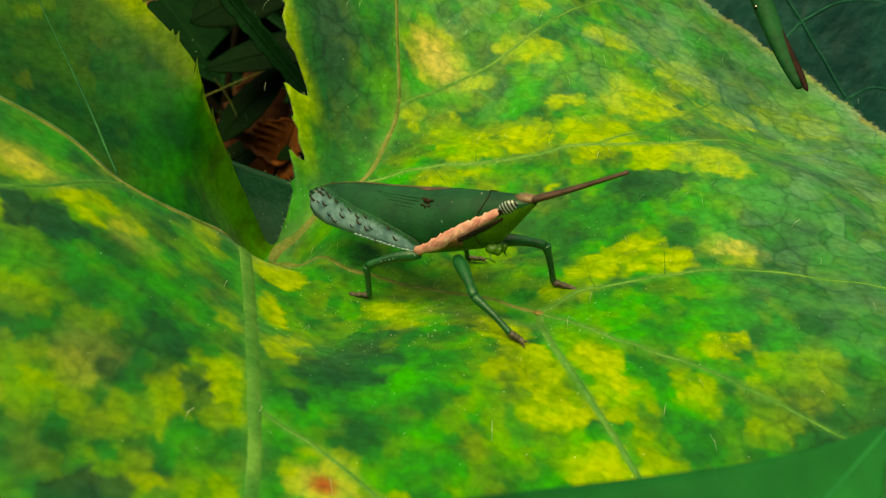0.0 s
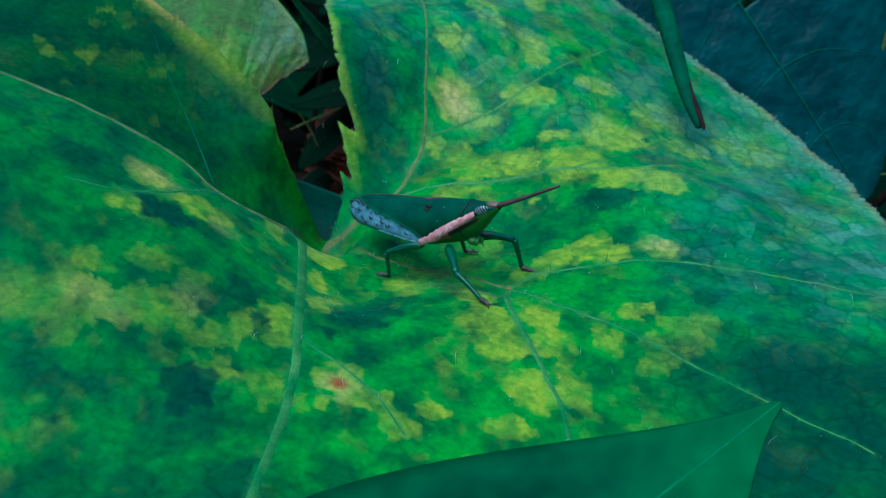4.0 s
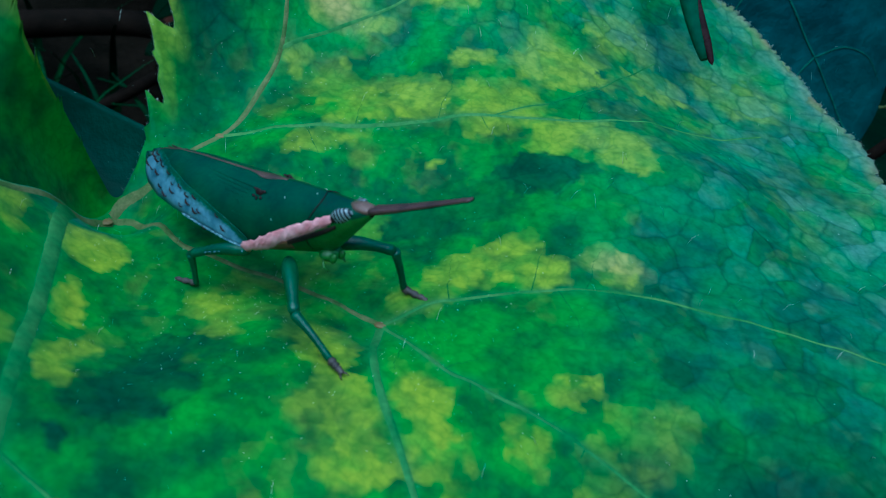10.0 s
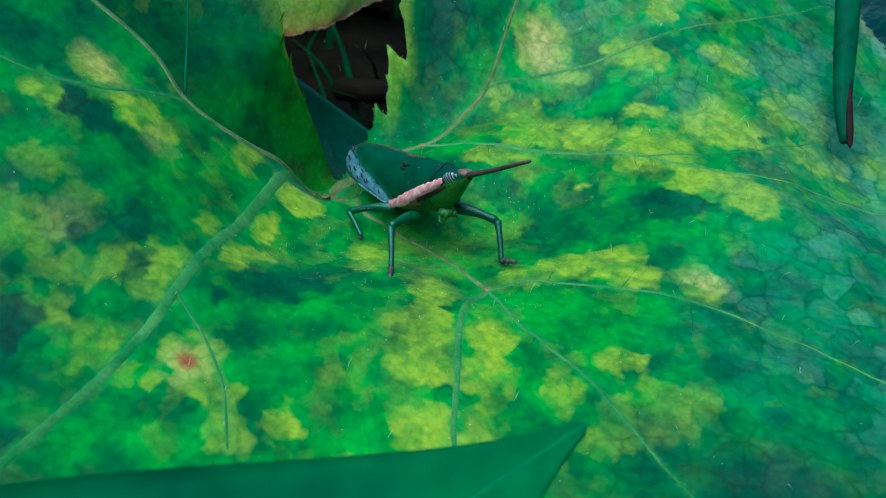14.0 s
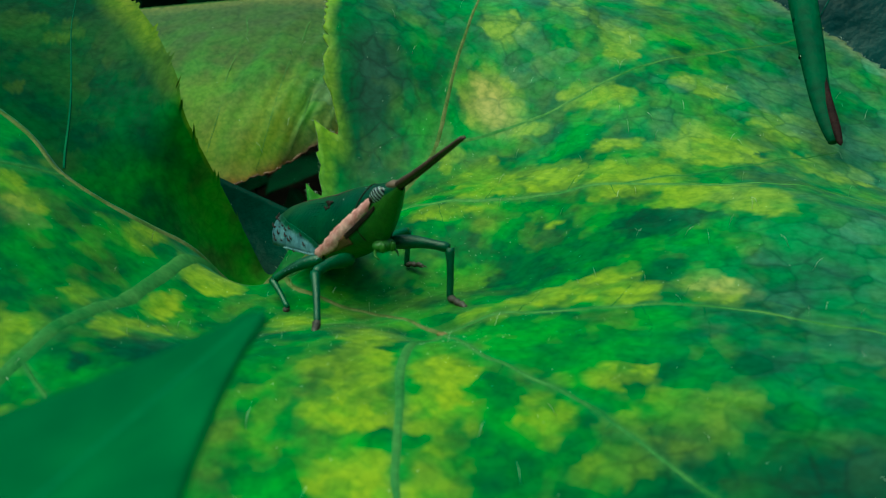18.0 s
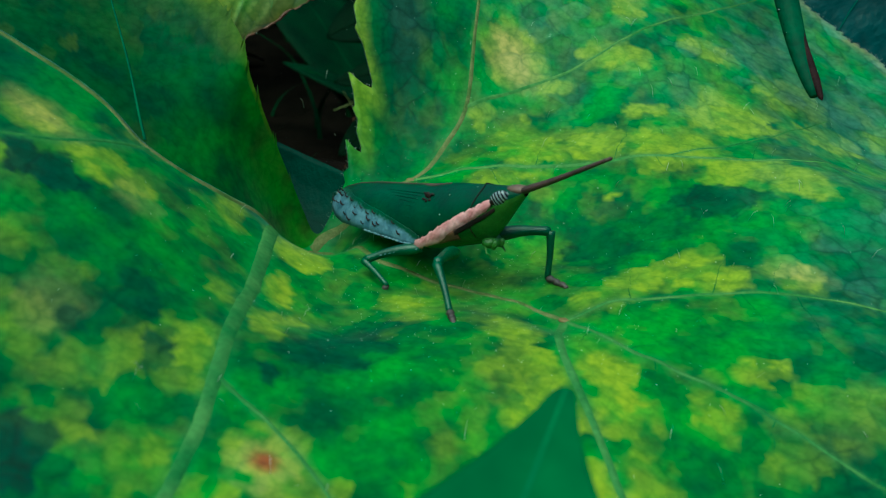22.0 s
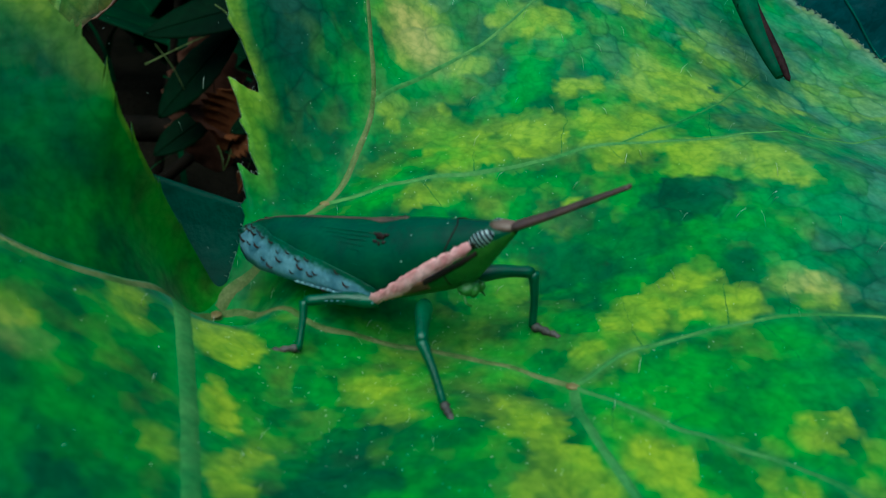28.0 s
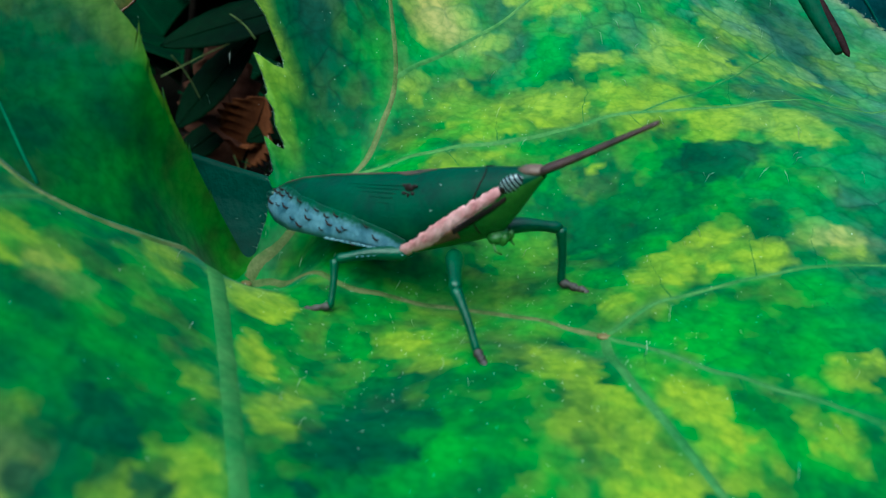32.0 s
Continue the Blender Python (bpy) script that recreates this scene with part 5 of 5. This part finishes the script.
for tip, base, toward, l, w, mat, label in [((-74, 192, -62), (-73, 200, -22), (-0.1, -0.95, 0.2), 42, 12, DEAD, "withered brown leaf hanging in the undergrowth"), ((-81, 182, -38), (-58, 186, -55), (0.1, -0.5, 0.85), 32, 3.6, DEAD, "narrow dead brown leaf on the undergrowth"),
                                            ((-60, 178, -33), (-68, 184, -52), (0.1, -0.6, 0.8), 22, 9, ORANGE, "torn orange-brown dry leaf in the undergrowth"), ((-60.5, 180, -46), (-68, 184, -47), (0.0, -0.5, 0.85), 10, 4, ORANGE, "torn orange-brown dry leaf in the undergrowth"),
                                            ((-64, 182, -58), (-67, 186, -66), (0.0, -0.5, 0.85), 8, 3, ORANGE, "torn orange-brown dry leaf in the undergrowth")]:
    simple_leaf("dry_leaf", label, blade(l, w, curl=0.30, droop=-0.05, fold=0.25, n=26, k=11, teeth=0.14), mat, facing(tip, base, toward), group="withered leaves", rib=TWIG, side_veins=False)
for a, b in [((-83, 178, -21), (-77, 178, -33)), ((-71, 182, -50), (-70, 181, -57)), ((-67.5, 182, -51), (-70, 181, -57)), ((-62, 182, -53), (-65.5, 181, -60)), ((-60, 172, -16), (-66, 174, -10)), ((-90, 190, -30), (-70, 196, -22))]:
    t = thing("straw", "thin dry stalk in the undergrowth", "straw", group="dry stalks")
    part("stalk", tube(spline([a, tuple(0.5 * (np.array(a) + b) + (0.5, 0, 0.4)), b], 10), np.linspace(0.26, 0.14, 10), 6), STRAW, t)
# a narrow toothed leaf seen through the notch, and two broad ones under it
narrow_leaf = simple_leaf("narrow_leaf", "narrow dark green toothed leaf hanging behind the notch", blade(50, 1.5, curl=0.3, droop=0.05, fold=0.3, n=40, k=9, teeth=0.12), STEM_DARK, facing((-60, 70, 33.6), (-34, 70, 1), (0.2, -0.9, 0.35)), side_veins=False, rib=STEM_DARK)
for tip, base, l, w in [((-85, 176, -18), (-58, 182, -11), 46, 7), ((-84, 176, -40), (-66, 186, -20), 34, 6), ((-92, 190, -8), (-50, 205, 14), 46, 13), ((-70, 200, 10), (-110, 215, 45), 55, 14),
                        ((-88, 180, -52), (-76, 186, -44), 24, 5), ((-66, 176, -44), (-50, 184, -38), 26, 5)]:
    simple_leaf("undergrowth_leaf", "green undergrowth leaf with its shade in the colour", blade(l, w, curl=-0.1, droop=0.06, fold=0.15, n=26, k=11, teeth=0.02), DIM_SHADE_LEAF, facing(tip, base, (0.0, -0.5, 0.85)), group="undergrowth leaves", rib=DIM_SHADE_LEAF, side_veins=False)
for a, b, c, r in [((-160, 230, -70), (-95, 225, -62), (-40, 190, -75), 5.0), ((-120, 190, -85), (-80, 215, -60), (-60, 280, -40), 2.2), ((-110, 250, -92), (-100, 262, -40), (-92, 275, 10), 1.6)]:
    t = thing("twig", "dead brown twig with the undergrowth's shade in its colour", "twig", group="dead twigs")
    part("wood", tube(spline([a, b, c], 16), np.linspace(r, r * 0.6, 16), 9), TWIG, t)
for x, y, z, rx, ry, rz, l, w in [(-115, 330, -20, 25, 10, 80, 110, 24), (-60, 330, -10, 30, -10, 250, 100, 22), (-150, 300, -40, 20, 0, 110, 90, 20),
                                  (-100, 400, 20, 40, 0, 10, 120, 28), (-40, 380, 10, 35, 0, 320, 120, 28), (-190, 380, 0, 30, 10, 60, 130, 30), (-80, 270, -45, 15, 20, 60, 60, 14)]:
    simple_leaf("undergrowth_leaf", "green undergrowth leaf with its shade in the colour", blade(l, w, curl=-0.1, droop=0.12, fold=0.12, n=22, k=9), DEEP_SHADE_LEAF, mm(x, y, z, rx, ry, rz), group="undergrowth leaves", rib=GRASS)

# plants all round, out to the distance, their shade in the colour
bm = bmesh.new()
rng = random.Random(41)
for _ in range(4200):
    a = rng.uniform(0, 6.3)
    r = rng.uniform(420, 1100)
    x, y, z = r * math.cos(a), 60 + r * math.sin(a), rng.uniform(-90, 130 + 0.3 * (r - 420))
    s, q = rng.uniform(25, 70), rng.uniform(0, 6.3)
    e = Euler((rng.uniform(-0.9, 0.9), rng.uniform(-0.9, 0.9), q)).to_matrix()
    w = s * rng.uniform(0.2, 0.38)
    prof = ((0, 0.05), (0.25, 0.75), (0.5, 1.0), (0.78, 0.6), (1.0, 0.03))
    prev = None
    for u, f in prof:
        cur = [bm.verts.new((Vector((x, y, z)) + e @ Vector((d * w * f, -s * u, -0.12 * s * u * u + 0.1 * w * abs(d)))) * MM) for d in (-1, 0, 1)]
        if prev:
            for k in (0, 1):
                bm.faces.new((prev[k], prev[k + 1], cur[k + 1], cur[k]))
        prev = cur
tagged(link_bm("bushes", bm, DEEP_SHADE_LEAF), "dense leaves of surrounding plants, shade in their colour", "bushes", kind="stuff")

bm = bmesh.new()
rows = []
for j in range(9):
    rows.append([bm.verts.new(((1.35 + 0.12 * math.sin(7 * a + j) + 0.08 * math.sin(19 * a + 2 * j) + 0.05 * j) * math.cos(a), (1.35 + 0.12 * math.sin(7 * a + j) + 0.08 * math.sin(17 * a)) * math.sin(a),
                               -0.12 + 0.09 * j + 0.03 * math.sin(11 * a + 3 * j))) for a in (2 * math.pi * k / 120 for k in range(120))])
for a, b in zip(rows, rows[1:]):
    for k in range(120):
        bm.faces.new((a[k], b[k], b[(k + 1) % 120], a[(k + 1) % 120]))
tagged(link_bm("backdrop", bm, DEEP_SHADE_LEAF), "thicket in the distance, shade in its colour", "thicket", kind="structure")


# ---- movement ----
HOPPER_A, HOPPER_B = (-13.4, 4.5, 1.8, 0, 0.8, -33), (-16.6, 9.8, -0.45, 0, -2.9, -32)
NEAR_LEAF = [(0, 17.8, 16.5, 20, -40), (1, 22.5, 9.5, 12, -40), (2, 29.9, 8.8, 4, -42), (3, 29.1, 9.5, 4, -44), (4, 30.7, 9.4, 3, -46), (4.5, 27.8, 8.4, 3, -44), (5.6, 12, 15, 1, -22),
             (6.5, -0.2, 23.7, 0, -8), (7, -0.7, 29.3, 0, -8), (7.5, -0.9, 33.5, 0, -8), (8.2, 0, 27, 0, -8), (9, 2, 18, 0, -8), (10, 8, 12, 0, -8), (11, 12, 4, 2, -14), (12, 16, 2, 3, -22),
             (13, 24, 14.5, 3, -26), (13.5, 26, 15.6, 4, -26), (14, 24.5, 19.6, 4, -26), (14.5, 22, 20.4, 4, -18), (15.5, 14, 20.5, 2, -18)]
NEAR_LEAF += [(16.5, 10.6, 19.3, 0, -3), (17, 11.6, 16.4, 0, -3), (18, 12.5, 17, 0, -3), (19, 13.3, 18.7, 0, -3), (20, 12.5, 17.7, 0, -3), (21, 13.3, 17.7, 0, -3),
              (22, 3.7, 17.8, -3, -8), (22.5, 1, 18.8, -2, -6), (23, 0.2, 21, 0, -4), (23.5, 0.5, 22.7, 0, -2), (24, 0.8, 26.2, 0, 0), (24.5, 1.1, 27.8, 0, 0), (25, 1.8, 28.7, 0, 0), (25.5, 6.7, 33.5, 0, 0), (26.3, 14, 22, 0, 0), (27.2, 12, 6, 0, 0), (32, 12, 5, 0, 0)]
ARCH = [(0, -8, 5), (1, -8, 5), (2, -6, 0), (3, 0.4, 0), (4.5, 0.2, 0), (7, 1.1, -2.1), (9, 0.2, -1), (12, -0.3, 0.8), (13, -1.3, 0.4), (14, 1.5, 0), (16.5, 1.6, -1.5), (18.5, 1.6, -2.4), (20, 0, 0), (21, -1.6, 1.1), (22, -1.9, 3.5), (23, -2, 8), (25.5, -2, 7), (28, 0, 1), (32, 0, 1)]
STALK = [(0, 40, 13), (1, 36, 13), (2, 31.8, 12.4), (4.5, 32, 12.3), (6.5, 38, 11.5), (9, 38.7, 12), (11, 31.9, 14), (13, 32, 12.5), (14.5, 32.9, 11.7), (17, 27.4, 11.8), (19, 32.5, 11.5), (21, 26.8, 14.5), (23, 27.2, 13.7), (25.5, 27.4, 12.8), (28, 30.6, 11), (30, 40.5, 9.8), (32, 36, 10.5)]


# where the ankles stand on the leaf: (from, x, y) in millimetres
ANKLES = {
    "near_front": [(0, -3.6, -9.3), (10.66, -3.6, -9.3), (10.9, -11.1, -4.9), (32, -11.1, -4.9)],
    "far_front": [(0, 1.4, 3.9), (10.66, 1.4, 3.9), (11.5, 0.3, 5.2), (14.5, -1.4, 5.5), (15.3, -3.1, 7.6), (32, -3.1, 7.6)],
    "near_mid": [(0, -19.2, 2.4), (10.66, -19.2, 2.4), (10.9, -19.7, 2.8), (22.5, -19.7, 2.8), (23, -23.7, 4.2), (32, -23.7, 4.2)],
    "far_mid": [(0, -8.4, 12.6), (10.66, -8.4, 12.6), (10.9, -12.5, 16.4), (32, -12.5, 16.4)],
}
# how the body rises and dips on its legs after the step, in millimetres, and its pitch in degrees
SWAY = [(10.92, -1.4, 4), (11.5, -0.45, 1), (12, -0.35, 0), (14.5, -0.3, 0), (16.5, -0.1, 0), (17, 0.2, 0), (17.5, 0.75, 0), (18, 0.65, 0), (18.5, 0.5, 0), (19, 0.2, 0), (20, 0, 0), (21, -0.15, 0), (21.5, -0.4, 0), (22, -0.65, 0),
        (22.5, -0.6, 0), (23, -0.2, 0), (23.5, 0, 0), (25.5, 0, 0), (27.5, 0.25, 0), (28.5, 0.45, 0), (29.5, 0.6, 0), (30, 0.7, 0), (31, 0.85, 0), (32, 0.85, 0)]


def leg_pose(body, leg_parts, ankle):
    """Poses of thigh and shin, in the body's space, that set the ankle on its place."""
    thigh, shin, hip, rest_k, rest_a = leg_parts
    goal = body.inverted() @ ankle / MM
    d = goal - hip
    l1, l2 = rest_k.length, rest_a.length
    dist = min(d.length, 0.995 * (l1 + l2))
    d = d.normalized()
    along = (l1 * l1 - l2 * l2 + dist * dist) / (2 * dist)
    off = math.sqrt(max(0.0, l1 * l1 - along * along))
    pole = rest_k - d * rest_k.dot(d)
    knee = hip + d * along + pole.normalized() * off
    m1 = mm(*hip) @ rest_k.rotation_difference(knee - hip).to_matrix().to_4x4()
    m2 = mm(*knee) @ rest_a.rotation_difference(hip + d * dist - knee).to_matrix().to_4x4()
    return m1, m2


def motions():
    x, y, z, rx, ry, rz = HOPPER_B
    rows = [(0, mm(*HOPPER_A)), (10.65, mm(*HOPPER_A))] + [(t, mm(x, y, z + up, rx, ry + nod, rz)) for t, up, nod in SWAY]
    walk(hopper, rows)
    times = sorted({0, 10.65, 10.78, 14.9, 15.3, 22.75, *(t for t, *_ in SWAY)})
    poses = []
    for t in times:
        k = max(i for i, row in enumerate(rows) if row[0] <= t)
        a, b = rows[k], rows[min(k + 1, len(rows) - 1)]
        f = (t - a[0]) / (b[0] - a[0]) if b[0] > a[0] else 0
        poses.append(a[1].lerp(b[1], f))
    for key, places in ANKLES.items():
        thigh_rows, shin_rows = [], []
        for t, body in zip(times, poses):
            px, py = (float(np.interp(t, [p[0] for p in places], [p[i] for p in places])) for i in (1, 2))
            moving = any(a[0] < t < b[0] and b[0] - a[0] < 0.6 and a[1:] != b[1:] for a, b in zip(places, places[1:]))
            pz = float(blade_height(np.array(px), np.array(py))) + 0.45 + (1.2 if moving else 0)
            m1, m2 = leg_pose(body, hopper_legs[key], Vector((px, py, pz)) * MM)
            thigh_rows.append((t, m1))
            shin_rows.append((t, m2))
        walk(hopper_legs[key][0], thigh_rows)
        walk(hopper_legs[key][1], shin_rows)
    walk(near_leaf, [(t, mm(x, -45, z, 12.7, lean, turn)) for t, x, z, lean, turn in NEAR_LEAF])
    walk(back_leaf, [(t, mm(x, 0, z)) for t, x, z in ARCH])
    still = narrow_leaf.matrix_basis.copy()
    walk(narrow_leaf, [(t, mm(x, 0, 0) @ still) for t, x in ((0, 0), (2, 0), (3, 8), (32, 8))])
    walk(stalk, [(t, mm(x, 50, z)) for t, x, z in STALK])


motions()
